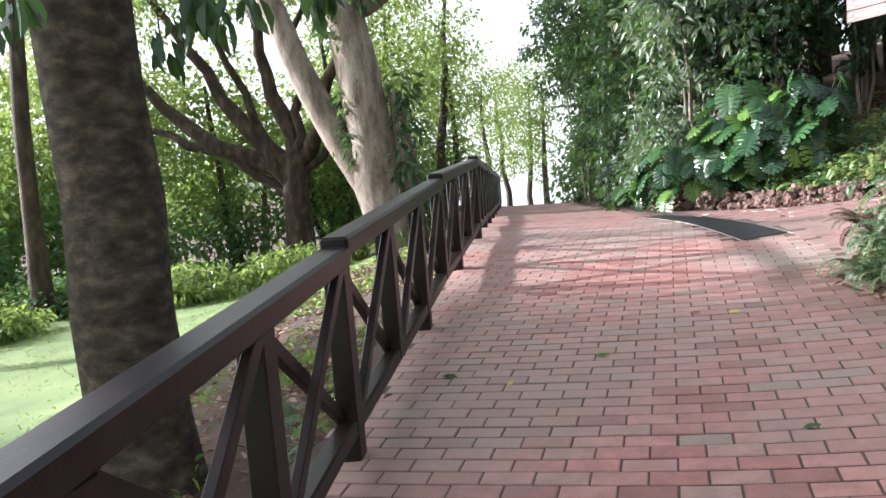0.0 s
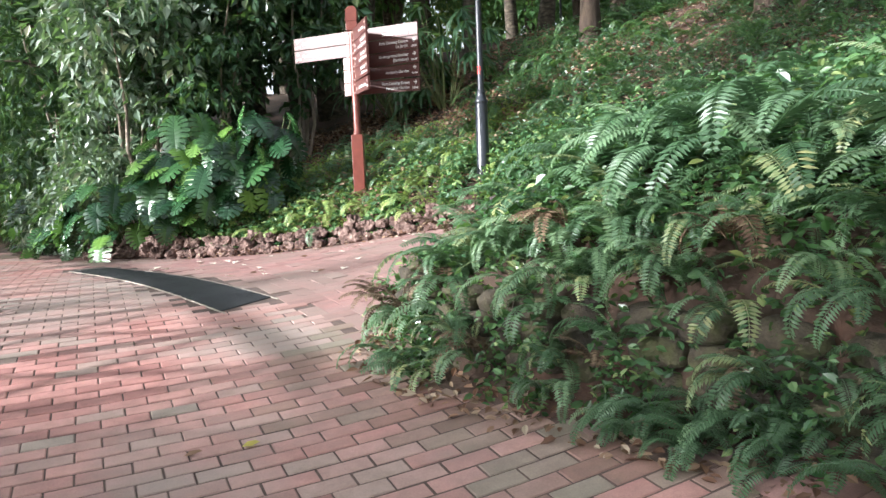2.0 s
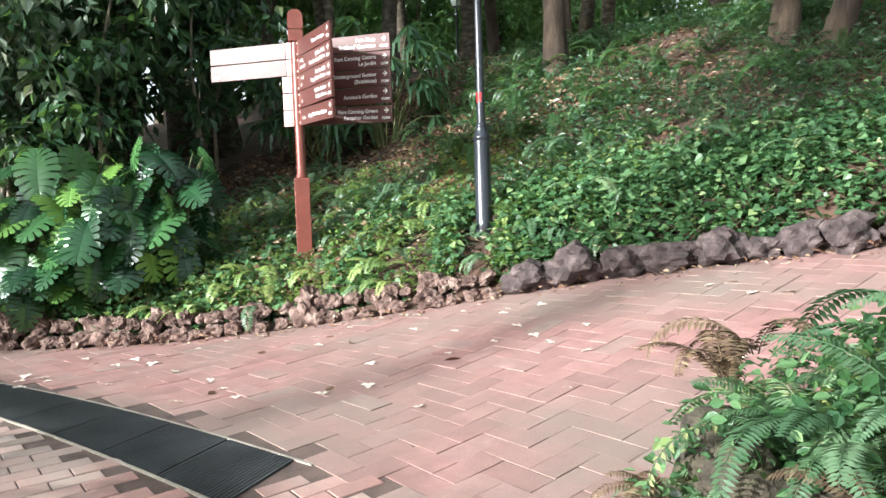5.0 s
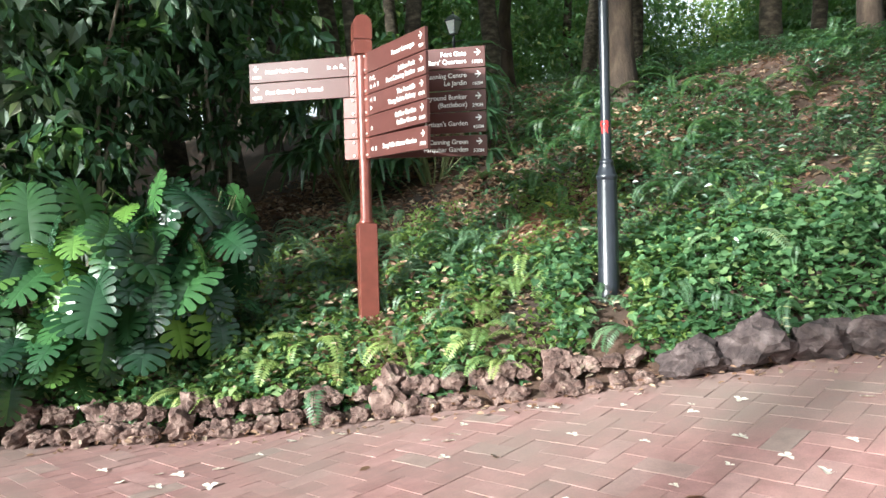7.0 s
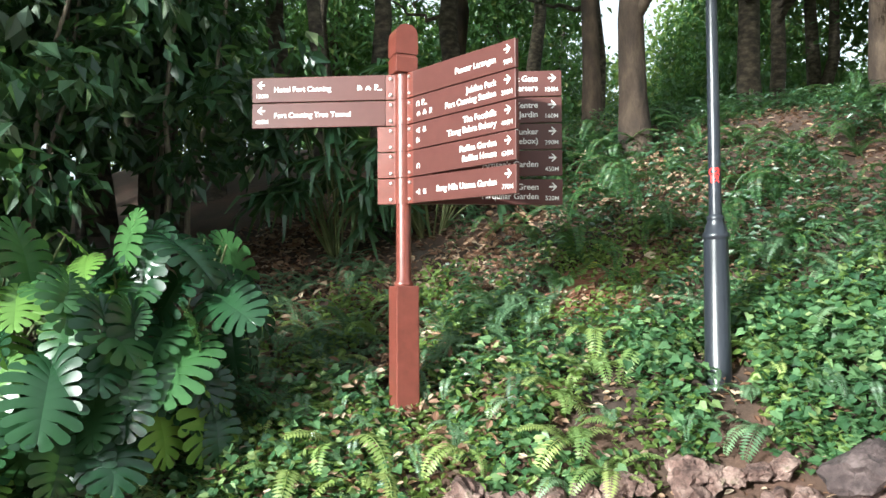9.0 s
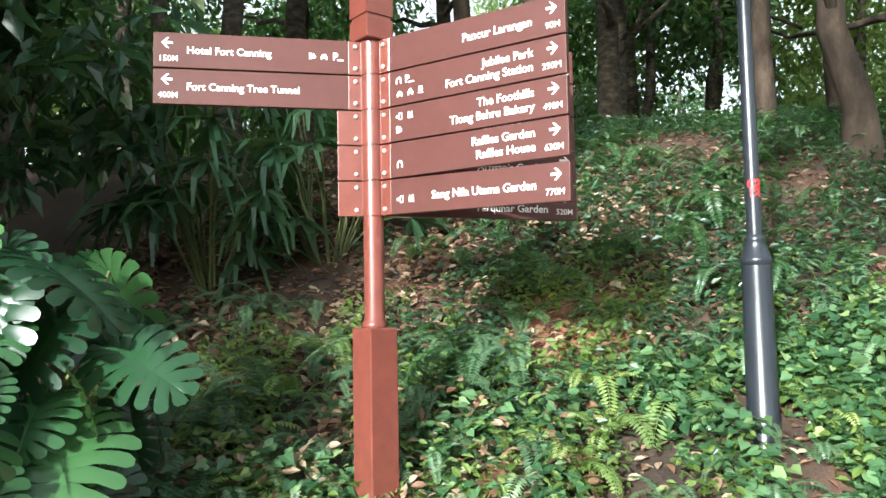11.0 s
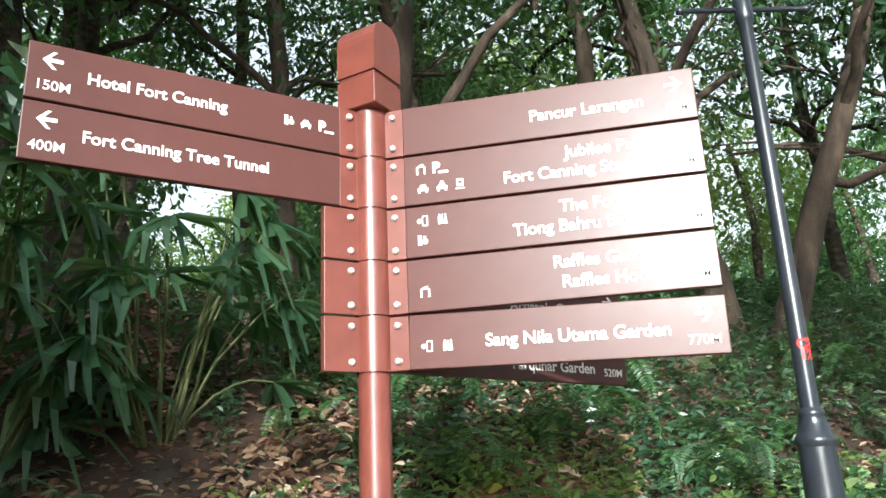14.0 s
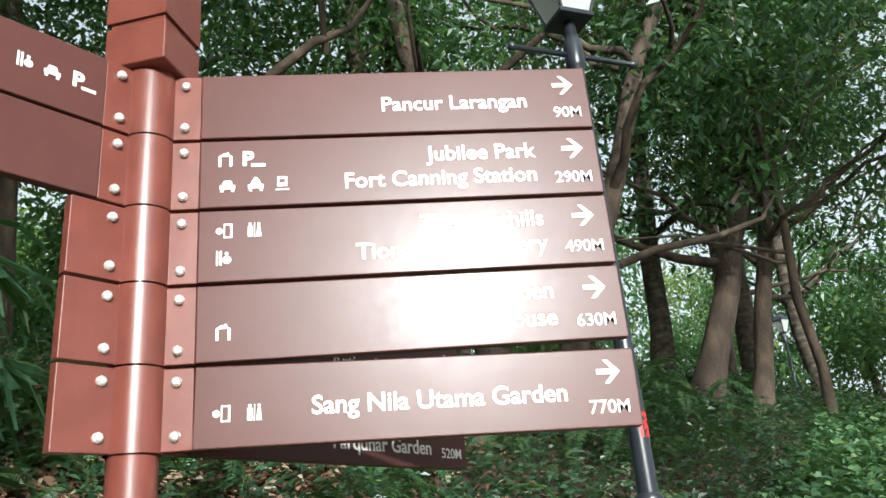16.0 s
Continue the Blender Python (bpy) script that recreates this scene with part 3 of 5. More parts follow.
# ---- lamp posts ----
def lamp_post(x, y, z, turn, taped):
    lamp = empty("street_lamp", (x, y, z), label="black lamp post with crossbar and glass lantern" + (", red number" if taped else ""), category="lamp post", group="park lamp posts")
    put("base_sleeve", lathe([(0.0, 0.0), (0.1, 0.0), (0.1, 0.08), (0.082, 0.12), (0.076, 0.9), (0.074, 1.02)], 24), LAMP_BLACK, lamp, smooth=True)
    put("collar", lathe([(0.074, 1.02), (0.08, 1.03), (0.084, 1.045), (0.08, 1.06), (0.072, 1.07), (0.062, 1.11), (0.05, 1.14), (0.054, 1.15), (0.054, 1.165), (0.042, 1.18)], 24), LAMP_BLACK, lamp, smooth=True)
    put("pole", lathe([(0.04, 1.17), (0.037, 2.0), (0.033, 3.02), (0.04, 3.03), (0.045, 3.06), (0.045, 3.16), (0.03, 3.2), (0.024, 3.3)], 16), LAMP_BLACK, lamp, smooth=True)
    if taped:
        for text, dz in (("C2", 1.447), ("12", 1.400)):
            me = text_mesh(text, 0.062, "CENTER", 0.0035)
            co = np.zeros(len(me.vertices) * 3, np.float32)
            me.vertices.foreach_get("co", co)
            co = co.reshape(-1, 3)
            ang = radians(205) + co[:, 0] / 0.0405
            r = 0.0398 + co[:, 2]
            me.vertices.foreach_set("co", np.stack([r * np.cos(ang), r * np.sin(ang), dz + co[:, 1]], 1).astype(np.float32).ravel())
            put("marking", me, RED_TAPE, lamp, "red stencilled number")
    m = Matrix.Rotation(radians(turn), 4, "Z")
    for s in (-1, 1):
        arm = lathe([(0.0, 0.0), (0.013, 0.0), (0.013, 0.27), (0.019, 0.275), (0.019, 0.3), (0.0, 0.305)], 10)
        arm.transform(m @ Matrix.Translation((0, 0, 3.1)) @ pose(0, 0, 0, 0, 90 * s, 0) @ Matrix.Translation((0, 0, 0.03)))
        put("crossbar", arm, LAMP_BLACK, lamp, smooth=True)
    # lantern: four sloping panes in a frame, and a roof
    lo, hi, z0, z1 = 0.075, 0.15, 3.3, 3.62
    for k in range(4):
        q = m @ Matrix.Rotation(radians(90 * k), 4, "Z")
        bm = bmesh.new()
        v = [bm.verts.new(q @ Vector(c)) for c in ((-lo, lo, z0), (lo, lo, z0), (hi, hi, z1), (-hi, hi, z1))]
        bm.faces.new(v)
        bmesh.ops.solidify(bm, geom=list(bm.faces), thickness=0.004)
        part("pane", bm, GLASS, lamp, "pale frosted glass pane")
        a, b = q @ Vector((lo, lo, z0)), q @ Vector((hi, hi, z1))
        put("glazing_bar", fast_mesh("bar", *tube([a, b], [0.008, 0.008], 6)), LAMP_BLACK, lamp)
    for nm, r, zz, h in (("lantern_base", lo + 0.012, z0 - 0.012, 0.024), ("lantern_rim", hi + 0.015, z1, 0.02)):
        part(nm, box_bm((2 * r, 2 * r, h), (0, 0, zz), 0.004, m), LAMP_BLACK, lamp)
    roof = lathe([(0.225, z1 + 0.01), (0.16, z1 + 0.09), (0.07, z1 + 0.15), (0.03, z1 + 0.17), (0.025, z1 + 0.22), (0.0, z1 + 0.24)], 4)
    roof.transform(m @ Matrix.Rotation(radians(45), 4, "Z"))
    put("lantern_roof", roof, LAMP_BLACK, lamp)


lamp_post(2.67, 11.31, 1.36, 105, True)
lamp_post(19.0, 1.2, terrain(19.0, 1.2) - 0.3, 110, True)
lamp_post(30.0, 1.0, terrain(30.0, 1.0) - 1.2, 110, False)
lamp_post(9.3, 23.5, terrain(9.3, 23.5) - 0.6, 110, False)


# ---- railing ----
def beam(a, b, w, h, bevel, mat, parent, name, label=""):
    a, b = Vector(a), Vector(b)
    d = b - a
    x = d.normalized()
    side = Vector((-x.y, x.x, 0)).normalized() if abs(x.z) < 0.999 else Vector((0.958, 0.286, 0))
    up = x.cross(side)
    m = Matrix((x, side, up)).transposed().to_4x4()
    m.translation = (a + b) / 2
    return part(name, box_bm((d.length, w, h), (0, 0, 0), bevel, m, 1), mat, parent, label)


def railing_section(a, b, first):
    """One bay of three panels between two joints a and b on the ground."""
    a, b = Vector(a), Vector(b)
    base = empty("railing_section", a, label="dark-stained timber railing with crossed braces beside the brick path", category="railing", group="path railing")
    o = -a
    d = b - a
    tip = d * 0.012
    top = Vector((0, 0, 0.97))
    beam(top - tip * 0.3 + Vector((0, 0, 0.022)), d + top + tip - Vector((0, 0, 0.022)), 0.135, 0.1, 0.014, TIMBER, base, "top_rail")
    beam(Vector((0, 0, 0.16)), d + Vector((0, 0, 0.16)), 0.09, 0.085, 0.01, TIMBER, base, "bottom_rail")
    n = 3
    x = Vector((d.x, d.y, 0)).normalized()
    for i in range(n):
        p, q = d * (i / n), d * ((i + 1) / n)
        beam(p + Vector((0, 0, -0.08 if (first + i) % 2 == 0 else 0.13)), p + Vector((0, 0, 0.925)), 0.1, 0.115, 0.006, TIMBER, base, "post")
        out = Vector((-x.y, x.x, 0)) * 0.03
        beam(p + x * 0.04 + Vector((0, 0, 0.93)) + out, q - x * 0.04 + Vector((0, 0, 0.2)) + out, 0.04, 0.062, 0.004, TIMBER, base, "brace")
        beam(p + x * 0.04 + Vector((0, 0, 0.2)) - out, q - x * 0.04 + Vector((0, 0, 0.93)) - out, 0.04, 0.062, 0.004, TIMBER, base, "brace")
    return base


def rail_point(y):
    for (ax, ay), (bx, by) in zip(RAIL, RAIL[1:]):
        if ay <= y <= by:
            x = ax + (bx - ax) * (y - ay) / (by - ay)
            return (x, y, road_z(x, y))
    return (RAIL[-1][0], y, road_z(RAIL[-1][0], y))


joints = [3.04 + 3.05 * k for k in range(-2, 11)]
for k, (y0, y1) in enumerate(zip(joints, joints[1:])):
    railing_section(rail_point(y0), rail_point(y1), 3 * k)


# ---- drain cover across the path ----
def drain():
    a, b = Vector((-0.385, 8.2, 0)), Vector((-2.2, 12.62, 0))
    along = (b - a).normalized()
    across = Vector((0.39, 0.29, 0)).normalized()
    half = 0.243
    cover = empty("drain_cover", (a.x, a.y, road_z(a.x, a.y)), label="dark grey ribbed drain cover set in brick path", category="drain cover")
    n = 9
    step = (b - a).length / n
    for i in range(n):
        v, f = [], []
        ribs = 22
        for k in range(ribs):
            s0 = i * step + 0.006 + k * (step - 0.012) / ribs
            s1 = s0 + (step - 0.012) / ribs * 0.62
            for s, z in ((s0, -0.012), (s0, 0.004), (s1, 0.004), (s1, -0.012)):
                for w in (-half, half):
                    p = a + along * s + across * w
                    v.append((p.x - a.x, p.y - a.y, road_z(p.x, p.y) - road_z(a.x, a.y) + z))
            o = 8 * k
            f += [(o, o + 1, o + 3, o + 2), (o + 2, o + 3, o + 5, o + 4), (o + 4, o + 5, o + 7, o + 6)]
        put("grating", fast_mesh("grating", v, f), GRATE, cover)
    for w in (-half - 0.012, half + 0.012):
        p0, p1 = a - along * 0.12 + across * w, b + across * w
        pts = [p0.lerp(p1, t / 12) for t in range(13)]
        v = [(p.x - a.x + s * across.x, p.y - a.y + s * across.y, road_z(p.x, p.y) - road_z(a.x, a.y) + z) for p in pts for s, z in ((-0.009, -0.01), (-0.009, 0.003), (0.009, 0.003), (0.009, -0.01))]
        f = [(4 * i + j, 4 * i + j + 1, 4 * i + j + 5, 4 * i + j + 4) for i in range(12) for j in range(3)]
        put("kerb_strip", fast_mesh("kerb_strip", v, f), PALE_JOINT, cover, "pale mortar edging")
    return a, along, across, half


DRAIN = drain()


def on_drain(x, y, margin=0.0):
    a, along, across, half = DRAIN
    p = Vector((x, y, 0)) - a
    det = along.x * across.y - along.y * across.x
    s, w = (p.x * across.y - p.y * across.x) / det, (along.x * p.y - along.y * p.x) / det
    return -margin < s < 5.2 and abs(w) < half + 0.035 + margin


def second_zone(x, y):
    """East of the drain and of the line from its end to the fern bed."""
    a, along, across, half = DRAIN
    p = Vector((x, y, 0)) - a
    if y > 8.2:
        return p.x * along.y - p.y * along.x > 0
    return (x - a.x - 0.2) * (6.7 - 8.3) - (y - 8.3) * (0.35 + 0.2) < 0


# ---- stones ----
def rock_mesh(seed, rough=0.35, crag=1.0):
    bm = bmesh.new()
    bmesh.ops.create_icosphere(bm, subdivisions=3, radius=0.5)
    for v in bm.verts:
        p = v.co * 2.4 + Vector((seed * 7.3, seed * 3.1, seed))
        q = v.co * 6.0 + Vector((seed, 0, 5))
        w = v.co * 13.0 + Vector((0, seed, 2))
        flat = max(abs(v.co.x), abs(v.co.y), abs(v.co.z)) / 0.5
        r = 0.82 + 0.28 * (1 / max(flat, 0.6) - 1) + rough * noise.noise(p) + crag * (0.3 * rough * noise.noise(q) - 0.22 * rough * abs(noise.noise(w)))
        v.co *= r
    me = bpy.data.meshes.new("rock")
    bm.to_mesh(me)
    bm.free()
    return me


def along_line(line, s):
    for (ax, ay), (bx, by) in zip(line, line[1:]):
        d = math.hypot(bx - ax, by - ay)
        if s <= d:
            return ax + (bx - ax) * s / d, ay + (by - ay) * s / d, math.atan2(by - ay, bx - ax)
        s -= d
    return None


rnd = random.Random(4)
LATERITE_ROCKS = [rock_mesh(i, 0.5, 2.2) for i in range(6)]
BOULDERS = [rock_mesh(20 + i, 0.46, 2.2) for i in range(5)]
for me in LATERITE_ROCKS:
    me.materials.append(LATERITE)
for me in BOULDERS:
    me.materials.append(DARK_ROCK)
s = 0.0
while s < 38.5:
    x, y, a = along_line(ROCKS, s)
    big = x > 2.3
    w = rnd.uniform(0.34, 0.58) if big else rnd.uniform(0.13, 0.27)
    if x < -2.7:
        break
    for tier in range(1 if big else 2):
        off = 0.02 + 0.5 * w * (0.42 if big else 0.75) + tier * 0.13
        nx, ny = math.sin(a), -math.cos(a)
        px, py = x + nx * off + rnd.uniform(-0.03, 0.03), y + ny * off + rnd.uniform(-0.03, 0.03)
        h = w * rnd.uniform(0.6, 0.8) if big else w * rnd.uniform(0.7, 1.0)
        ob = new("boulder" if big else "edging_stone", rnd.choice(BOULDERS if big else LATERITE_ROCKS))
        if big:
            tagged(ob, "dark pitted boulder edging the planted bank", "rock", "bank boulders")
        else:
            tagged(ob, "rough reddish-brown laterite stone edging the planted bank", "rock", "edging stones")
        ob.matrix_world = Matrix.LocRotScale((px, py, road_z(x, y) + h * (0.42 if big else 0.42) + tier * 0.13), Euler((rnd.uniform(-0.4, 0.4), rnd.uniform(-0.4, 0.4), a + rnd.uniform(-0.5, 0.5))), (w * 1.15, w * rnd.uniform(0.7, 1.0), h))
    s += w * (0.84 if big else 0.92)

# dry-stone wall under the fern bed
wall = empty("stone_wall", (1.2, 4.6, 0.3), label="low mossy dry-stone retaining wall overgrown with ferns", category="wall", kind="structure")
WALL_STONES = []
for i in range(5):
    me = rock_mesh(40 + i, 0.2, 1.5)
    me.polygons.foreach_set("use_smooth", np.ones(len(me.polygons), bool))
    me.materials.append(MOSS_STONE)
    WALL_STONES.append(me)
for course in range(4):
    s = 2.0 + 0.1 * course
    while s < 11.1:
        x, y, a = along_line(BED, s)
        w = rnd.uniform(0.17, 0.38)
        off = 0.19 + 0.02 * course
        nx, ny = math.sin(a), -math.cos(a)
        ob = new("stone", rnd.choice(WALL_STONES))
        ob.parent = wall
        h = 0.13
        ob.matrix_basis = Matrix.LocRotScale(Vector((x + nx * off + rnd.uniform(-0.02, 0.02), y + ny * off, road_z(x, y) + 0.07 + course * 0.122)) - Vector((1.2, 4.6, 0.3)), Euler((rnd.uniform(-0.1, 0.1), rnd.uniform(-0.12, 0.12), a + rnd.uniform(-0.15, 0.15))), (w * 1.22, 0.24, h * 1.32))
        s += w


# ---- trees ----
rng = np.random.default_rng(11)


def tree(name, base, label, stems, bark, crown_mat, blobs, leaf=0.16, per=60, spread=0.55, droop=0.4, aspect=0.5, fine=False, category="tree", group=""):
    """stems: lists of (points, radii), the first is the trunk; blobs: (centre, radii, clumps)."""
    t = empty(name, base, label=label, category=category, group=group)
    o = Vector(base)
    for i, (pts, radii) in enumerate(stems):
        v, f = tube(pts, radii, 14 if i == 0 else 8, 0.05, i)
        me = fast_mesh("limb", v - np.array(tuple(o)), f)
        put("trunk" if i == 0 else "limb", me, bark, t, smooth=True)
    cs = []
    for c, r, n in blobs:
        q = unit(rng.normal(size=(n, 3))) * (rng.random((n, 1)) ** 0.5)
        cs.append(np.array(c) + q * np.array(r))
    cs = np.concatenate(cs)
    v, f = foliage(rng, cs, (spread, spread, spread * 0.6), per, leaf, droop, aspect, fine)
    put("crown", fast_mesh("crown", v - np.array(tuple(o)), f), crown_mat, t)
    return t


def radii_for(n, r0, r1, flare=1.3):
    out = [r0 + (r1 - r0) * i / (n - 1) for i in range(n)]
    out[0] *= flare
    return out


def limb(a, b, r0, r1, sag=0.2, wobble=0.12, n=8, seed=0, flare=1.0):
    return bend(a, b, sag, wobble, n, seed), radii_for(n, r0, r1, flare)


def z_at(x, y, sink=0.1):
    return terrain(x, y) - sink


# great tree behind the railing
x, y = -3.35, 3.1
b = (x, y, z_at(x, y, 0.15))
tree("tree", b, "large dark-barked tree with a thick trunk, behind the railing",
     [limb(b, (-3.5, 3.05, 7.5), 0.27, 0.23, 0, 0.04, 14, 1, 1.25), limb((-3.45, 3.05, 6.2), (-6.5, 5.5, 9.5), 0.16, 0.06, 0.5, 0.2, 8, 2), limb((-3.45, 3.05, 6.6), (-1.0, 5.5, 9.5), 0.15, 0.05, 0.5, 0.2, 8, 3),
      limb((-3.5, 3.05, 7), (-3.6, 0.2, 10), 0.15, 0.05, 0.4, 0.2, 8, 4), limb((-3.45, 3.1, 4.6), (-3.15, 3.3, 3.3), 0.04, 0.014, 0.3, 0.04, 8, 5)],
     # last two blobs: unseen canopy added over the path to cut the sky's light
     BARK_DARK, LEAF_DARK, [((-4, 3.5, 9.5), (4.0, 4.0, 2.2), 170), ((-1.0, 5.0, 9.0), (2.2, 2.4, 1.2), 45), ((0.0, -1.6, 8.2), (4.2, 4.0, 1.1), 240), ((-0.6, 2.6, 7.8), (2.6, 1.8, 0.8), 60)], 0.2, 46, 0.6)
# drooping leafy sprays of the great tree, close to the path
SPRAY = [(-2.82, 3.17, 2.36), (-2.68, 3.27, 2.4), (-2.92, 3.1, 2.26), (-2.26, 3.57, 2.46), (-2.58, 3.34, 2.44), (-2.2, 3.65, 2.5), (-3.2, 2.5, 2.42), (-3.32, 2.45, 2.32), (-2.75, 3.25, 2.5)]
hook = np.array((-3.15, 3.3, 3.3))
v, f = foliage(rng, SPRAY, (0.09, 0.09, 0.07), 9, 0.17, 2.2, 0.42, True)
spray = empty("hanging_branch", tuple(hook), label="drooping leafy branch with dark oval leaves over the railing", category="branch")
put("leaves", fast_mesh("leaves", v - hook, f), LEAF_DARK, spray)
for i, q in enumerate(SPRAY):
    tv, tf = tube(bend(tuple(hook), q, 0.12, 0.02, 6, i), [0.014, 0.012, 0.01, 0.008, 0.006, 0.004], 6)
    put("twig", fast_mesh("twig", tv - hook, tf), BARK_DARK, spray, smooth=True)

# pale twin tree past the railing, modelled at four fifths of its size
x, y = -7.0, 13.0
b = (x, y, z_at(x, y, 0.3))
pale = tree("tree", b, "tall pale-barked tree forking into thick limbs, sunlit on one side",
     [limb(b, (-7.9, 12.6, 7.0), 0.5, 0.28, 0, 0.08, 10, 6, 1.5), limb((-7.2, 12.9, 0.9), (-9.9, 12.2, 7.2), 0.3, 0.2, -0.3, 0.08, 9, 7), limb((-7.5, 12.8, 4.4), (-4.2, 14.2, 6.8), 0.17, 0.09, -0.1, 0.1, 8, 8),
      limb((-4.2, 14.2, 6.8), (-2.0, 14.5, 7.6), 0.09, 0.04, 0.2, 0.1, 6, 9), limb((-7.85, 12.6, 6.6), (-8.4, 14, 11), 0.26, 0.1, 0, 0.15, 8, 10), limb((-7.75, 12.7, 5.8), (-6.0, 12, 10.5), 0.2, 0.07, 0, 0.15, 8, 12), limb((-7.75, 12.7, 5.8), (-6.5, 9.5, 9.3), 0.16, 0.05, 0, 0.15, 8, 22), limb((-9.9, 12.2, 7.2), (-12.5, 12.5, 10.5), 0.2, 0.07, 0.3, 0.15, 8, 13),
      limb((-7.35, 13.05, 0.2), (-7.3, 13.0, 2.6), 0.26, 0.12, 0, 0.08, 7, 14), limb((-6.75, 13.2, 0.0), (-6.85, 13.1, 3.0), 0.3, 0.12, 0, 0.06, 7, 15)],
     # second blob and the limb to it are added out of view to shade the slope
     BARK_PALE, LEAF_MID, [((-8, 13, 11.5), (6.0, 5.0, 2.6), 190), ((-6.5, 9.5, 9.3), (2.6, 3.2, 1.5), 110), ((-3.5, 14.5, 9.0), (2.6, 2.6, 1.4), 50), ((-11.5, 12.5, 10.8), (3.0, 3, 1.6), 50)], 0.18, 40, 0.7)
pale.scale, pale.location = (1.25, 1.25, 1.25), Vector(b) * 1.25 - Vector((0, 0, 0.375))
# epiphyte leaves on the pale trunk
v, f = foliage(rng, [(-6.55, 12.7, 1.6), (-6.5, 12.8, 2.3), (-6.6, 12.9, 3.0), (-7.6, 12.6, 2.2), (-7.5, 12.6, 3.0), (-6.4, 12.9, 1.0), (-7.7, 12.5, 4.2), (-7.0, 12.5, 4.9)], (0.28, 0.28, 0.45), 60, 0.24, 0.9, 0.35, False)
tagged(put("epiphyte", fast_mesh("epiphyte", v * 1.25 - np.array((0, 0, 0.375)), f), LEAF_DARK), "dark climbing leaves clinging to a pale tree trunk", "climber", kind="stuff")

# spreading tree on the lawn
x, y = -14.5, 20.5
b = (x, y, z_at(x, y, 0.3))
tree("tree", b, "spreading old tree with many twisting low branches on the lawn",
     [limb(b, (-14.3, 20.3, 2.4), 0.5, 0.36, 0, 0.08, 7, 16, 1.4), limb((-14.3, 20.3, 1.2), (-17.0, 19.2, 8.2), 0.2, 0.06, -0.3, 0.25, 9, 31), limb((-14.3, 20.3, 1.4), (-13.2, 20.0, 7.6), 0.2, 0.06, -0.2, 0.2, 9, 32), limb((-14.4, 20.3, 1.0), (-19.0, 19.4, 4.9), 0.18, 0.05, -0.4, 0.25, 9, 33), limb((-14.2, 20.3, 1.5), (-11.9, 20.6, 4.8), 0.16, 0.05, -0.3, 0.2, 8, 34), limb((-14.3, 20.3, 1.6), (-20.5, 18.5, 6.4), 0.36, 0.1, -0.6, 0.25, 9, 17), limb((-14.3, 20.3, 1.9), (-18, 18.6, 7.6), 0.32, 0.1, -0.5, 0.25, 9, 18), limb((-14.3, 20.3, 2.2), (-15.0, 19.8, 7.5), 0.3, 0.1, 0, 0.25, 9, 19),
      limb((-14.3, 20.3, 2.0), (-11.5, 20.2, 6.5), 0.3, 0.1, -0.5, 0.25, 9, 20), limb((-14.3, 20.3, 1.7), (-22, 20.5, 4.6), 0.25, 0.06, -0.2, 0.25, 9, 21)],
     BARK_BROWN, LEAF_LIGHT, [((-18, 19, 7.5), (6, 4, 1.6), 120), ((-12.5, 20.0, 7.8), (4.5, 4, 1.5), 90), ((-21, 18, 5.2), (3.5, 3, 1.2), 60)], 0.2, 40, 0.8)

# trees added on the lawn beside the walk so their crowns shade path and slope
for i, (x, y, h, w) in enumerate([(-11.5, 1.3, 7.8, 2.6), (-12.5, 2.8, 7.0, 2.2), (-14.0, -2.5, 9.0, 3.0), (-10.5, -4.5, 8.0, 2.6), (-15.5, 7.0, 16.0, 2.0), (-15.2, 11.7, 18.0, 1.9)]):
    b = (x, y, z_at(x, y, 0.2))
    top = (x + 0.3, y + 0.2, b[2] + h)
    tree("tree", b, "leafy tree added beside the lawn for its shade, with a spreading crown", [limb(b, top, 0.2, 0.08, 0, 0.1, 9, 700 + i, 1.4), limb((x, y, b[2] + h * 0.4), (x + 1.6, y + 1.0, b[2] + h * 0.8), 0.09, 0.03, 0.1, 0.1, 7, 720 + i), limb((x, y, b[2] + h * 0.45), (x - 1.6, y - 1.0, b[2] + h * 0.8), 0.09, 0.03, 0.1, 0.1, 7, 740 + i)],
         BARK_BROWN, LEAF_MID, [((x, y, b[2] + h * (0.8 if h > 15 else 0.68)), (w, w, h * (0.16 if h > 15 else 0.36)), 150 if h > 15 else 260)], 0.2, 34, 0.6, group="lawn trees")

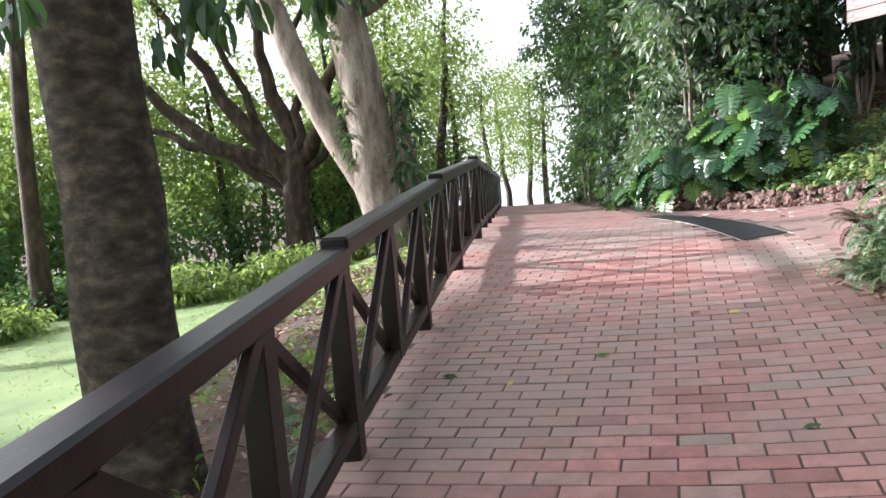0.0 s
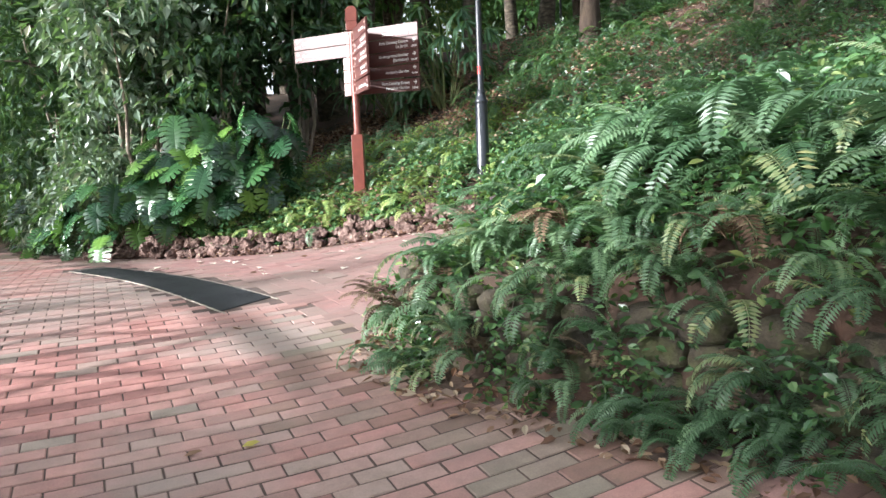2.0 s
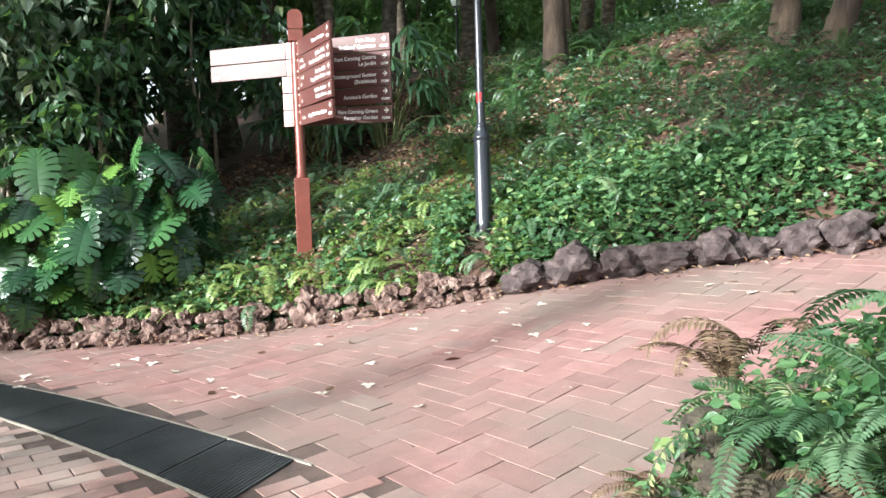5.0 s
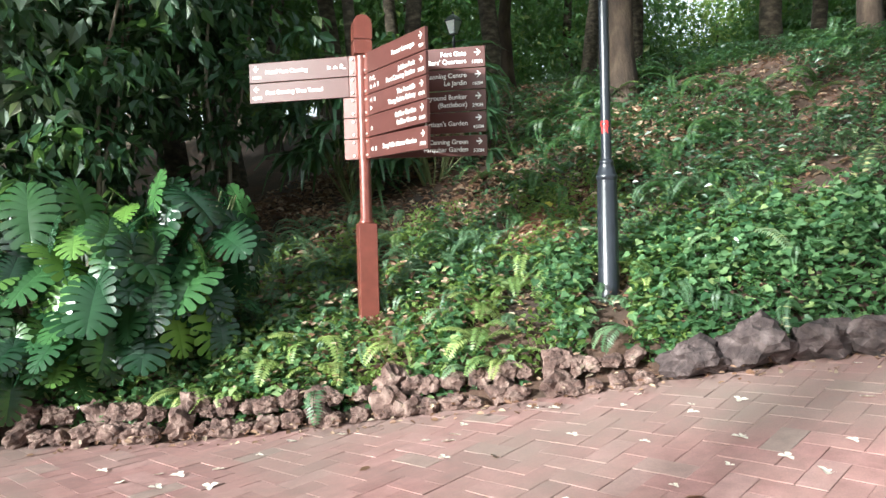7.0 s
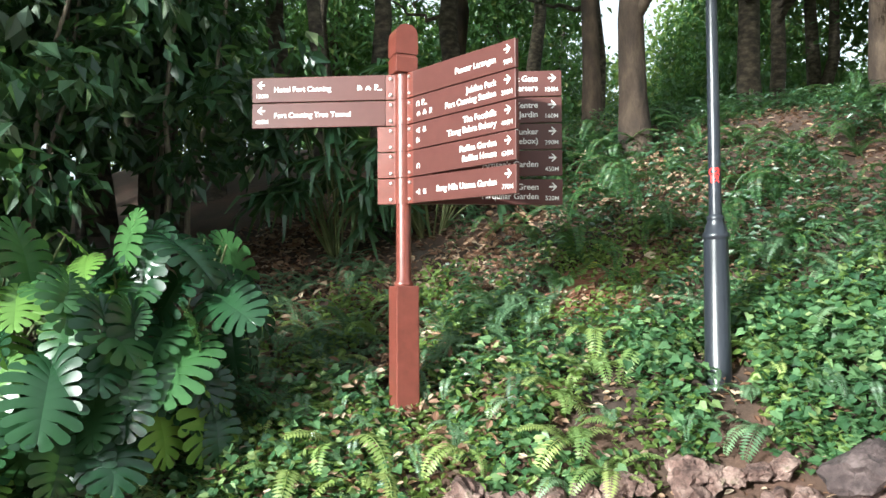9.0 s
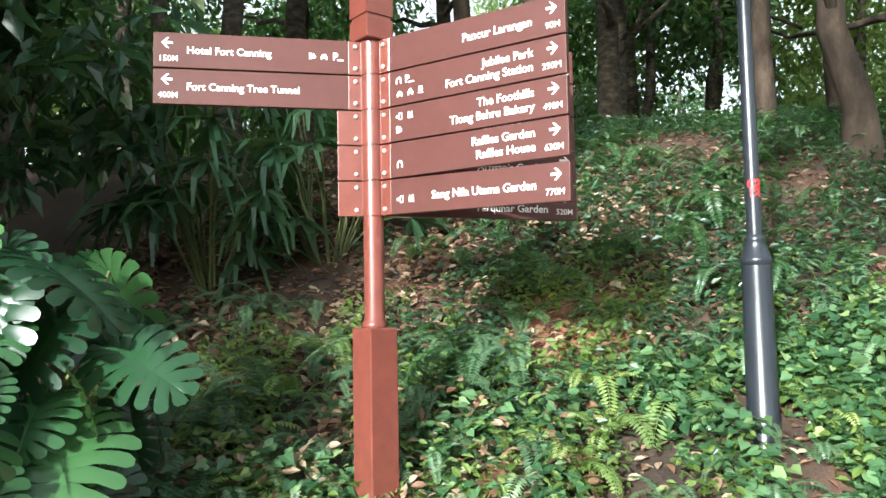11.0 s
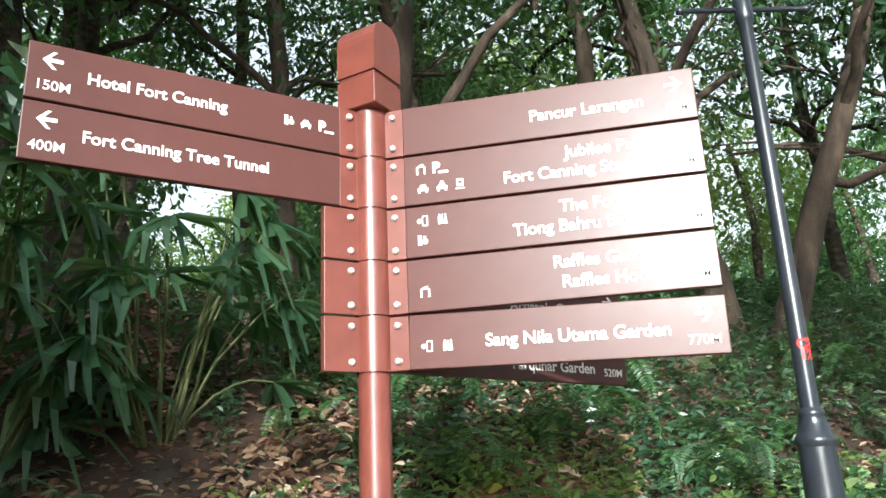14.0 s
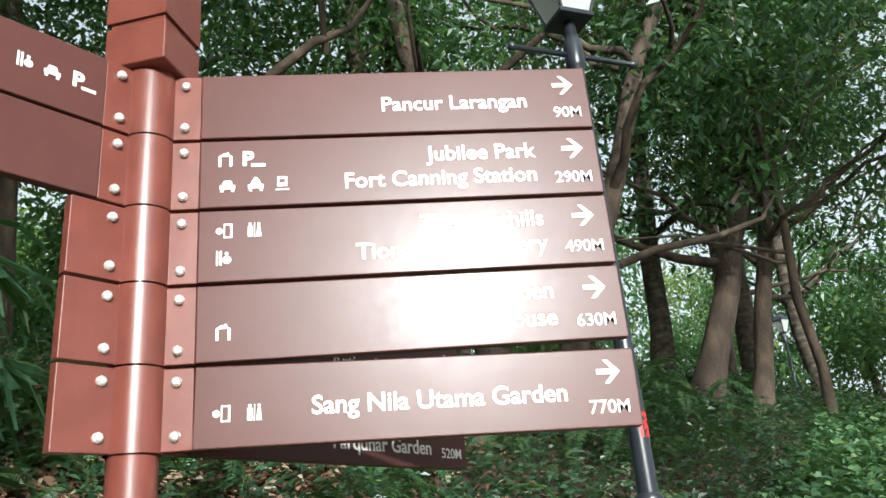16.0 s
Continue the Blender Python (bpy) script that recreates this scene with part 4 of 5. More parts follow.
# trees of the hill above the bank: place, height, lean, radius, limbs
HILL = [(5.45, 13.85, 7.5, (0.3, 0.1), 0.165, BARK_BROWN), (6.9, 15.6, 9.0, (0.2, 0.5), 0.13, BARK_BROWN), (6.65, 11.1, 7.0, (1.2, 0.9), 0.16, BARK_BROWN), (6.85, 10.6, 6.5, (0.6, -2.6), 0.14, BARK_BROWN), (7.95, 12.2, 10.0, (0.0, 0.0), 0.13, BARK_BROWN),
        (8.5, 11.5, 9.5, (-0.5, 0.3), 0.08, BARK_BROWN), (8.1, 8.65, 6.6, (0.9, -3.0), 0.17, BARK_BROWN), (8.1, 8.0, 6.5, (0.6, -1.8), 0.11, BARK_BROWN), (7.9, 7.3, 7.5, (-0.3, 0.2), 0.06, BARK_BROWN), (10.2, 8.2, 9.0, (0.2, -0.8), 0.16, BARK_DARK),
        (11.5, 10.8, 10.0, (-0.5, 0.5), 0.18, BARK_BROWN), (9.5, 14.6, 10.0, (0.4, 0.6), 0.18, BARK_DARK), (6.5, 18.2, 10.0, (0.3, 0.2), 0.17, BARK_DARK), (10.6, 6.6, 9.0, (0.4, -0.6), 0.17, BARK_DARK), (3.9, 19.0, 10.0, (-0.2, 0.3), 0.15, BARK_DARK),
        (12.4, 8.4, 9.0, (0.2, 0.4), 0.14, BARK_DARK), (13.6, 5.6, 8.5, (-0.2, -0.6), 0.16, BARK_BROWN), (14.6, 3.2, 8.5, (0.3, 0.3), 0.18, BARK_DARK), (9.4, 17.5, 9.0, (0.2, 0.3), 0.15, BARK_DARK), (8.0, 19.4, 9.0, (-0.2, 0.3), 0.14, BARK_BROWN), (12.0, 15.5, 9.0, (0.2, -0.3), 0.15, BARK_DARK)]
for i, (x, y, h, (lx, ly), r, bark) in enumerate(HILL):
    z = z_at(x, y, 0.15)
    b, top = (x, y, z), (x + lx, y + ly, z + h)
    mid = Vector(b).lerp(Vector(top), 0.4)
    rr = random.Random(i)
    stems = [limb(b, top, r, r * 0.45, 0, 0.07, 10, 40 + i, 1.3)]
    for k in range(7):
        p = Vector(b).lerp(Vector(top), rr.uniform(0.22, 0.85))
        a = rr.uniform(0, 6.28)
        reach = rr.uniform(1.6, 3.4)
        q = p + Vector((math.cos(a) * reach, math.sin(a) * reach, rr.uniform(0.3, 2.4)))
        w = p.lerp(q, 0.6)
        stems.append(limb(p, q, r * 0.4, r * 0.1, rr.uniform(-0.3, 0.3), 0.18, 8, 60 + 7 * i + k))
        a += rr.uniform(-1.0, 1.0)
        stems.append(limb(w, w + Vector((math.cos(a) * 1.3, math.sin(a) * 1.3, rr.uniform(0.2, 1.5))), r * 0.2, r * 0.06, 0.1, 0.12, 6, 160 + 7 * i + k))
    tree("tree", b, "slender hillside tree with %s bark and leafy crown" % ("pale" if bark is BARK_PALE else "dark" if bark is BARK_DARK else "brown"), stems, bark, LEAF_MID if i % 3 else LEAF_DARK,
         [((top[0], top[1], z + h * 0.62), (2.4, 2.4, 2.0), 74), ((top[0], top[1], z + h * 0.95), (2.9, 2.9, 1.8), 80)], 0.14, 40, 0.55, group="hillside trees")

# dark understorey trees between the bank and the path beyond
UNDER = [(1.2, 18.6, 8, 0.2), (1.75, 17.9, 8, 0.24), (0.2, 17.6, 7.5, 0.12), (2.7, 18.6, 8, 0.12), (-0.9, 16.6, 7, 0.13), (-2.6, 17.2, 7.5, 0.15), (-4.4, 20.6, 8, 0.16), (3.4, 17.0, 7.5, 0.1), (4.6, 17.4, 8, 0.14), (-1.6, 19.5, 8, 0.14), (-5.6, 24.0, 8, 0.2), (0.4, 21.5, 9, 0.2)]
for i, (x, y, h, r) in enumerate(UNDER):
    z = z_at(x, y, 0.15)
    rr = random.Random(90 + i)
    b = (x, y, z)
    top = (x + rr.uniform(-0.5, 0.5), y + rr.uniform(-0.4, 0.4), z + h)
    stems = [limb(b, top, r, r * 0.4, 0, 0.08, 9, 200 + i, 1.3)]
    for k in range(4):
        p = Vector(b).lerp(Vector(top), rr.uniform(0.3, 0.85))
        a = rr.uniform(0, 6.28)
        stems.append(limb(p, p + Vector((math.cos(a) * 1.5, math.sin(a) * 1.5, rr.uniform(0.3, 1.4))), r * 0.35, r * 0.1, 0.1, 0.1, 6, 300 + 5 * i + k))
    low = 0.32 if x < 0.0 else 0.46
    tree("tree", b, "dark-barked understorey tree with dense dark leaves", stems, BARK_DARK, LEAF_DARK,
         [((x, y, z + h * (low + 0.2)), (1.7, 1.7, h * 0.24), 90), ((x, y, z + h * 0.85), (2.2, 2.2, 1.6), 70)], 0.17, 34, 0.5, group="understorey trees")

# tall grey-leaved shrub with thin stems by the path, and dense shrubs along the bend
def shrub(x, y, h, w, mat, label, stems, clumps, leaf, low=0.25, per=34, spread=0.34):
    z = z_at(x, y, 0.1)
    rr = random.Random(int(x * 31 + y * 17))
    st = []
    for k in range(stems):
        a = rr.uniform(0, 6.28)
        st.append(limb((x + 0.12 * math.cos(a), y + 0.12 * math.sin(a), z), (x + w * 0.6 * math.cos(a), y + w * 0.6 * math.sin(a), z + h * rr.uniform(0.75, 1.0)), rr.uniform(0.02, 0.045), 0.008, 0, 0.06, 7, k))
    tree("shrub", (x, y, z), label, st, BARK_PALE, mat, [((x, y, z + h * (0.5 + low / 2)), (w, w, h * (0.5 - low / 2)), clumps)], leaf, per, spread, 0.7, 0.5, category="shrub", group="bank shrubs")


shrub(-1.7, 15.1, 4.3, 1.2, LEAF_GREY, "tall grey-green shrub on thin pale stems beside the path", 7, 80, 0.2, 0.35)
shrub(-2.4, 15.6, 2.6, 0.9, LEAF_GREY, "grey-green leafy shrub at the edge of the path", 5, 70, 0.17, 0.0)
shrub(-0.6, 15.2, 4.6, 1.3, LEAF_DARK, "dark glossy shrub in the shade behind split-leaf plants", 5, 110, 0.2, 0.0)
shrub(0.9, 15.9, 4.4, 1.3, LEAF_DARK, "dark glossy shrub in deep shade", 5, 90, 0.2, 0.2)
shrub(-2.9, 17.6, 5.6, 1.5, LEAF_DARK, "tall dark shrub leaning over the path edge", 5, 150, 0.18, 0.0)
shrub(-1.5, 16.8, 5.0, 1.4, LEAF_DARK, "tall dark shrub at the bend of the path", 5, 150, 0.18, 0.0)
shrub(-4.0, 20.0, 5.2, 1.4, LEAF_DARK, "tall dark shrub at the far edge of the path", 5, 140, 0.18, 0.0)
shrub(-5.2, 23.2, 3.6, 1.4, LEAF_MID, "leafy shrub far along the path", 5, 110, 0.18, 0.0)
shrub(-3.3, 16.6, 1.1, 0.5, LEAF_GREY, "low pale-leaved shrub at the edge of the path", 4, 50, 0.15, 0.0)

shrub(-2.75, 16.4, 2.4, 0.6, LEAF_GREY, "grey-green leafy shrub at the bend of the path", 5, 60, 0.16, 0.0)
shrub(-3.6, 18.6, 3.0, 0.8, LEAF_DARK, "dark leafy shrub beside the far path", 5, 80, 0.17, 0.0)
shrub(-4.6, 21.4, 3.2, 0.9, LEAF_MID, "green leafy shrub beside the far path", 5, 80, 0.17, 0.0)
shrub(-5.7, 22.6, 7.0, 1.7, LEAF_DARK, "tall dark shrub overhanging the far path", 5, 170, 0.18, 0.35)
shrub(-5.9, 25.0, 2.6, 0.9, LEAF_MID, "low green shrub far along the path", 5, 70, 0.17, 0.0)

# low shrubs and hedge line down the lawn
for x, y, h, w in [(-10.5, 14.5, 0.8, 1.2), (-12.5, 13.0, 0.9, 1.5), (-15.5, 12.5, 1.0, 1.6), (-18.5, 11.0, 1.2, 1.8), (-21.0, 9.0, 1.3, 1.9), (-9.2, 16.5, 0.8, 1.1), (-23.0, 6.5, 1.4, 2.0), (-14.0, 9.5, 0.7, 1.1)]:
    shrub(x, y, h, w, LEAF_LIGHT if w < 1.55 else LEAF_MID, "low green shrub bordering the lawn", 4, 110, 0.2, 0.0, 26, 0.4)

# woods all round, seen between the trees
def woods(name, spots, label, mat, leaf, per, spread, bark=BARK_DARK):
    cs, stems = [], []
    for i, (x, y, h, w, low) in enumerate(spots):
        z = terrain(x, y)
        rr = random.Random(500 + i)
        v, f = tube(bend((x, y, z - 0.2), (x + rr.uniform(-1, 1), y + rr.uniform(-1, 1), z + h * 0.8), 0, 0.15, 7, i), radii_for(7, 0.09 + h * 0.014, 0.06), 7)
        stems.append((v, f))
        n = int(10 * w * w * (h - low * h) / 5) + 16
        q = unit(rng.normal(size=(n, 3))) * rng.random((n, 1)) ** 0.4
        cs.append(np.array((x, y, z + h * (low + 1) / 2)) + q * np.array((w, w, h * (1 - low) / 2)))
    v, f = foliage(rng, np.concatenate(cs), (spread, spread, spread * 0.6), per, leaf, 0.4, 0.55)
    a = tagged(put(name, fast_mesh(name, v, f), mat), label, "woods", kind="stuff")
    t = tagged(put("far_trunks", fast_mesh("far_trunks", *join_arrays(stems)), bark, smooth=True), "distant dark tree trunks among foliage", "woods", kind="stuff")


rr = random.Random(77)
west = []
for i in range(24):
    a = radians(rr.uniform(24, 72))
    d = rr.uniform(27, 44)
    west.append((-math.sin(a) * d, math.cos(a) * d, rr.uniform(5, 10.5), rr.uniform(1.8, 3.4), rr.choice((0.0, 0.1, 0.35))))
woods("far_woods", west[::2], "light green woodland beyond the lawn, hazy and sunlit", LEAF_LIGHT, 0.3, 26, 0.85)
woods("far_woods", west[1::2], "light green woodland beyond the lawn", LEAF_LIGHT, 0.3, 26, 0.85)
woods("far_woods", [(-math.sin(radians(a)) * d, math.cos(radians(a)) * d, h, w, 0.0) for a, d, h, w in [(64, 24, 3.2, 2.2), (58, 25, 2.6, 2.0), (52, 27, 3.4, 2.2), (46, 25, 2.4, 2.0), (71, 22, 3.0, 2.0), (40, 29, 2.6, 2.2), (78, 26, 2.6, 2.0), (88, 30, 2.2, 2), (97, 33, 2.0, 2.2), (106, 30, 2.4, 2.0), (118, 28, 4.0, 2.4), (130, 26, 5.0, 2.4), (25.5, 38, 4.0, 2.2), (28.5, 33, 3.6, 2.2), (33, 30, 3.0, 2.2), (12.0, 45, 7.0, 2.6), (15.3, 31, 2.2, 0.9)]], "shrubby woodland edge behind the lawn", LEAF_MID, 0.28, 30, 0.9)
east = []
for i in range(80):
    a = radians(rr.uniform(-138, 8))
    d = rr.uniform(15, 36)
    x, y = 1 - math.sin(a) * d, 11 + math.cos(a) * d
    if not on_road(x, y, -2.0):
        east.append((x, y, rr.uniform(7, 12), rr.uniform(1.8, 3.0), rr.choice((0.05, 0.2, 0.4)) if x > 9 else 0.5))
# every third tree takes the lighter leaf, which paints in backlit patches
woods("hill_woods", east[::3], "woodland behind the hilltop trees, leaves coloured yellow-green as if sunlit", LEAF_LIGHT, 0.24, 34, 0.85)
woods("hill_woods", [q for k, q in enumerate(east) if k % 3], "green woodland on the hilltop with bright gaps of sky", LEAF_MID, 0.24, 44, 0.85)
north = [(rr.uniform(-5.5, 7), rr.uniform(26, 40), rr.uniform(7, 11), rr.uniform(1.8, 2.8), 0.4) for i in range(16)]
woods("far_woods", [q for q in north if polyline_side(q[0], q[1], ROCKS) < -2.0], "woodland beyond the bend of the path", LEAF_MID, 0.32, 40, 0.9)
woods("far_woods", [(-math.sin(radians(a)) * d, math.cos(radians(a)) * d, h, w, 0.29) for a, d, h, w in [(25.2, 30, 11, 2.0), (28.5, 34, 12, 2.6), (23.4, 38, 10.0, 1.9), (31.5, 32, 11.5, 2.4), (21.4, 46, 11.0, 2.0), (20.0, 50, 12.0, 2.0), (18.6, 54, 13.0, 2.0), (17.2, 50, 12.5, 2.0)]], "tall light-green trees past the bend of the path", LEAF_LIGHT, 0.24, 26, 0.8)
south = [(rr.uniform(2.5, 16), rr.uniform(-14, 3), rr.uniform(5, 9), rr.uniform(1.6, 2.6), 0.15) for i in range(18)]
woods("hill_woods", [q for q in south if polyline_side(q[0], q[1], BED) < -2.2], "woodland above the fern bed", LEAF_MID, 0.3, 36, 0.85)


# glowing sheet added to whiten the gap where the path dips out of sight
GLOW, hnt, hb = material("glowing_sheet")
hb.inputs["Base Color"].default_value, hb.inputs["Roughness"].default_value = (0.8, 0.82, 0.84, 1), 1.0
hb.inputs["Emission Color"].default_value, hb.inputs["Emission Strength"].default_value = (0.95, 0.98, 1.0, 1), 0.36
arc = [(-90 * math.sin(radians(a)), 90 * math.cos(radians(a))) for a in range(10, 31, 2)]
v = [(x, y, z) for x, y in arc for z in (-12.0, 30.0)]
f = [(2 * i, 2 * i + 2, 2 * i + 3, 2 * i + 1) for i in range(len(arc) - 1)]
tagged(put("backdrop", fast_mesh("backdrop", v, f), GLOW), "pale glowing sheet added far beyond the path", "distance", kind="structure")


# ---- ferns ----
def frond_mesh(length, curl, pairs, seed, width=0.1):
    """A sword-fern frond that rises and arches along +x."""
    r = np.random.default_rng(seed)
    n = pairs + 3
    t = np.linspace(0, 1, n)
    ang = 1.15 - curl * t - 0.4 * curl * t * t
    step = length / (n - 1)
    pts = np.zeros((n, 3))
    for i in range(1, n):
        pts[i] = pts[i - 1] + step * np.array((math.cos(ang[i]), 0.05 * math.sin(seed + 2.5 * t[i]), math.sin(ang[i])))
    v, f = tube([tuple(p) for p in pts[::2]], [0.0045 * (1 - 0.75 * k / (len(pts[::2]))) for k in range(len(pts[::2]))], 3)
    tri = np.concatenate([f[:, [0, 1, 2]], f[:, [0, 2, 3]]])
    pieces = [(v, tri)]
    for s in (-1, 1):
        p = pts[2:-1]
        tt = t[2:-1]
        tang = unit(pts[3:] - pts[1:-2])
        up = np.cross(tang, np.array((0.0, 1.0, 0.0)))
        up *= np.sign(up[:, 2:3] + 1e-9)
        size = length * width * np.sin(np.pi * np.clip(tt * 0.86 + 0.1, 0, 1)) ** 0.6 * r.uniform(0.88, 1.1, len(p)) * 1.5
        d = np.array((0.0, s * 1.0, 0.0)) + tang * 0.35 - up * r.uniform(0.05, 0.3, (len(p), 1))
        pieces.append(leaf_arrays(p, d, up, size, np.full(len(p), step * 0.92), DIAMOND * np.array((1, 1, 0.6)), DIAMOND_F))
    return fast_mesh("frond", *join_arrays(pieces))


FRONDS = [frond_mesh(l, c, 38, i, w * 0.66) for i, (l, c, w) in enumerate([(0.66, 1.5, 0.12), (0.76, 1.9, 0.115), (0.6, 1.2, 0.13), (0.86, 2.2, 0.1), (0.55, 2.4, 0.13), (0.72, 1.0, 0.115)])]
SMALL_FRONDS = [frond_mesh(l, c, 22, 20 + i, w * 0.72) for i, (l, c, w) in enumerate([(0.42, 1.5, 0.15), (0.5, 1.9, 0.14), (0.36, 1.1, 0.16), (0.46, 2.3, 0.15)])]
for me in FRONDS + SMALL_FRONDS:
    me.materials.append(FERN)


def fern(x, y, scale, count, seed, meshes=FRONDS, lean=None, lift=0.0, label="green sword fern with arching fronds growing among other plants", group="ferns"):
    rr = random.Random(seed)
    z = terrain(x, y) - 0.02 + lift
    base = empty("fern", (x, y, z), label=label, category="fern", group=group)
    for k in range(count):
        a = 2 * math.pi * (k + rr.uniform(-0.35, 0.35)) / count
        if lean is not None:
            a = lean + rr.gauss(0, 0.9)
        ob = new("frond", rr.choice(meshes))
        ob.parent = base
        s = scale * rr.uniform(0.7, 1.2)
        ob.matrix_basis = Matrix.LocRotScale((0.02 * math.cos(a), 0.02 * math.sin(a), 0), Euler((rr.uniform(-0.3, 0.3), rr.uniform(-0.35, 0.3), a)), (s, s, s))


def scatter(n, box, test, seed, gap=0.0):
    rr = random.Random(seed)
    out, tries = [], 0
    while len(out) < n and tries < n * 60:
        tries += 1
        x, y = rr.uniform(box[0], box[1]), rr.uniform(box[2], box[3])
        if test(x, y) and (gap == 0.0 or all((x - u) ** 2 + (y - w) ** 2 > gap * gap for u, w in out)):
            out.append((x, y))
    return out


def bed_depth(x, y):
    return -polyline_side(x, y, BED)


def bank_depth(x, y):
    return -polyline_side(x, y, ROCKS)


def clear_soil(x, y):
    """Bare patches of red soil on the bank."""
    return (x - 3.2) ** 2 / 0.4 + (y - 12.55) ** 2 / 0.22 < 1 or (x - 1.75) ** 2 + (y - 12.35) ** 2 < 0.03


# the bed beside the path: dense ferns on top, smaller ones in the wall
for i, (x, y) in enumerate(scatter(75, (0.2, 4.0, 1.2, 7.1), lambda x, y: 0.26 < bed_depth(x, y) < 0.6, 20, 0.12) + scatter(46, (0.2, 5.0, 1.2, 7.1), lambda x, y: 0.5 < bed_depth(x, y) < 2.2, 21, 0.2)):
    fern(x, y, random.Random(i).uniform(0.5, 0.8) if i < 75 else random.Random(i).uniform(0.85, 1.25), 12, 1000 + i, FRONDS, None, 0.0, "lush green sword fern in a dense roadside bed", "bed ferns")
for i, (x, y) in enumerate(scatter(82, (0.2, 2.6, 1.8, 7.1), lambda x, y: -0.02 < bed_depth(x, y) < 0.32, 22, 0.085)):
    fern(x, y, random.Random(i).uniform(0.5, 0.85), 6, 2000 + i, SMALL_FRONDS, 2.9, random.Random(i).uniform(0.0, 0.4) if y < 5.6 else 0.0, "small fern rooted in a mossy stone wall", "wall ferns")
DEAD = [me.copy() for me in SMALL_FRONDS]
for me in DEAD:
    me.materials.clear()
    me.materials.append(DEAD_FROND)
for i, (x, y) in enumerate(scatter(14, (0.2, 2.6, 2.2, 7.1), lambda x, y: 0.02 < bed_depth(x, y) < 0.3, 122, 0.14)):
    fern(x, y, random.Random(i).uniform(0.6, 0.95), 5, 8000 + i, DEAD, 2.9, random.Random(i).uniform(0.1, 0.45), "withered brown fern fronds hanging over a stone wall", "withered ferns")
# the bank behind the edging stones
for i, (x, y) in enumerate(scatter(44, (-0.6, 6.0, 8.0, 14.5), lambda x, y: 0.35 < bank_depth(x, y) < 2.4 and (x - 1.35) ** 2 + (y - 12.81) ** 2 > 0.05 and (x - 2.67) ** 2 + (y - 11.31) ** 2 > 0.06, 23, 0.2)):
    fern(x, y, random.Random(i).uniform(0.55, 1.0), 7, 3000 + i, SMALL_FRONDS if i % 3 else FRONDS, None, 0.0, "light green fern growing on a planted bank", "bank ferns")
# small fronds again in the lightened colour, where the bank should look sunlit
SUNLIT_FRONDS = [me.copy() for me in SMALL_FRONDS]
for me in SUNLIT_FRONDS:
    me.materials.clear()
    me.materials.append(SUNLIT_FERN)
for i, (x, y) in enumerate(scatter(22, (-0.7, 3.0, 11.0, 13.7), lambda x, y: 0.35 < bank_depth(x, y) < 1.5 and (x - 1.35) ** 2 + (y - 12.81) ** 2 > 0.06 and (x - 2.67) ** 2 + (y - 11.31) ** 2 > 0.08, 28, 0.24)):
    fern(x, y, random.Random(i).uniform(0.8, 1.15), 8, 7000 + i, SUNLIT_FRONDS, None, 0.04, "small yellow-green fern on the bank, coloured lighter as if sunlit", "young ferns")
for i, (x, y) in enumerate(scatter(13, (-0.5, 2.2, 13.2, 15.0), lambda x, y: (x - 1.35) ** 2 + (y - 12.81) ** 2 > 0.2, 29, 0.26)):
    fern(x, y, random.Random(i).uniform(0.75, 1.1), 8, 7500 + i, SUNLIT_FRONDS if i % 2 else SMALL_FRONDS, None, 0.02, "small green fern on leaf-strewn ground behind the signpost, alternate ones coloured sunlit", "young ferns")
FROND_ARRAYS = []
for me in FRONDS[:4] + SMALL_FRONDS:
    co, tri = np.zeros(len(me.vertices) * 3, np.float32), np.zeros(len(me.loops), np.int32)
    me.vertices.foreach_get("co", co)
    me.loops.foreach_get("vertex_index", tri)
    FROND_ARRAYS.append((co.reshape(-1, 3), tri.reshape(-1, 3)))


def fern_cover(points, scale, count, seed, label, mat=FERN):
    """Ferns too many to tell apart, in one piece."""
    rr = random.Random(seed)
    pieces = []
    for x, y in points:
        z, s0 = terrain(x, y), scale * rr.uniform(0.7, 1.3)
        for k in range(count):
            v, f = rr.choice(FROND_ARRAYS)
            m = np.array(Matrix.LocRotScale((x, y, z), Euler((rr.uniform(-0.3, 0.3), rr.uniform(-0.35, 0.3), rr.uniform(0, 6.28))), (s0, s0, s0)))
            pieces.append((v @ m[:3, :3].T + m[:3, 3], f))
    tagged(put("fern_cover", fast_mesh("fern_cover", *join_arrays(pieces)), mat), label, "ferns", kind="stuff")


# darker leaf than the other ferns: the slope's shade is put into the colour
fern_cover(scatter(170, (2.0, 10.5, 2.5, 15.0), lambda x, y: 1.9 < bank_depth(x, y) < 6.0 and y - 0.9 * x < 11.0, 24), 0.85, 6, 61, "ferns spread over the upper slope, coloured darker for its shade", LEAF_MID)
fern_cover(scatter(230, (0.8, 6.0, -1.0, 6.8), lambda x, y: 0.55 < bed_depth(x, y) < 3.6, 25), 0.95, 9, 62, "ferns massed at the back of the roadside bed")
fern_cover(scatter(70, (-0.3, 4.5, 10.0, 14.5), lambda x, y: 0.5 < bank_depth(x, y) < 2.2 and (x - 1.35) ** 2 + (y - 12.81) ** 2 > 0.06 and not clear_soil(x, y), 26), 0.5, 6, 63, "small young ferns among the creepers on the bank")


fern_cover(scatter(110, (-0.3, 2.6, 12.7, 15.2), lambda x, y: bank_depth(x, y) > 0.4 and (x - 1.35) ** 2 + (y - 12.81) ** 2 > 0.08, 27), 0.62, 7, 64, "sunlit young ferns on the leaf-strewn ground")


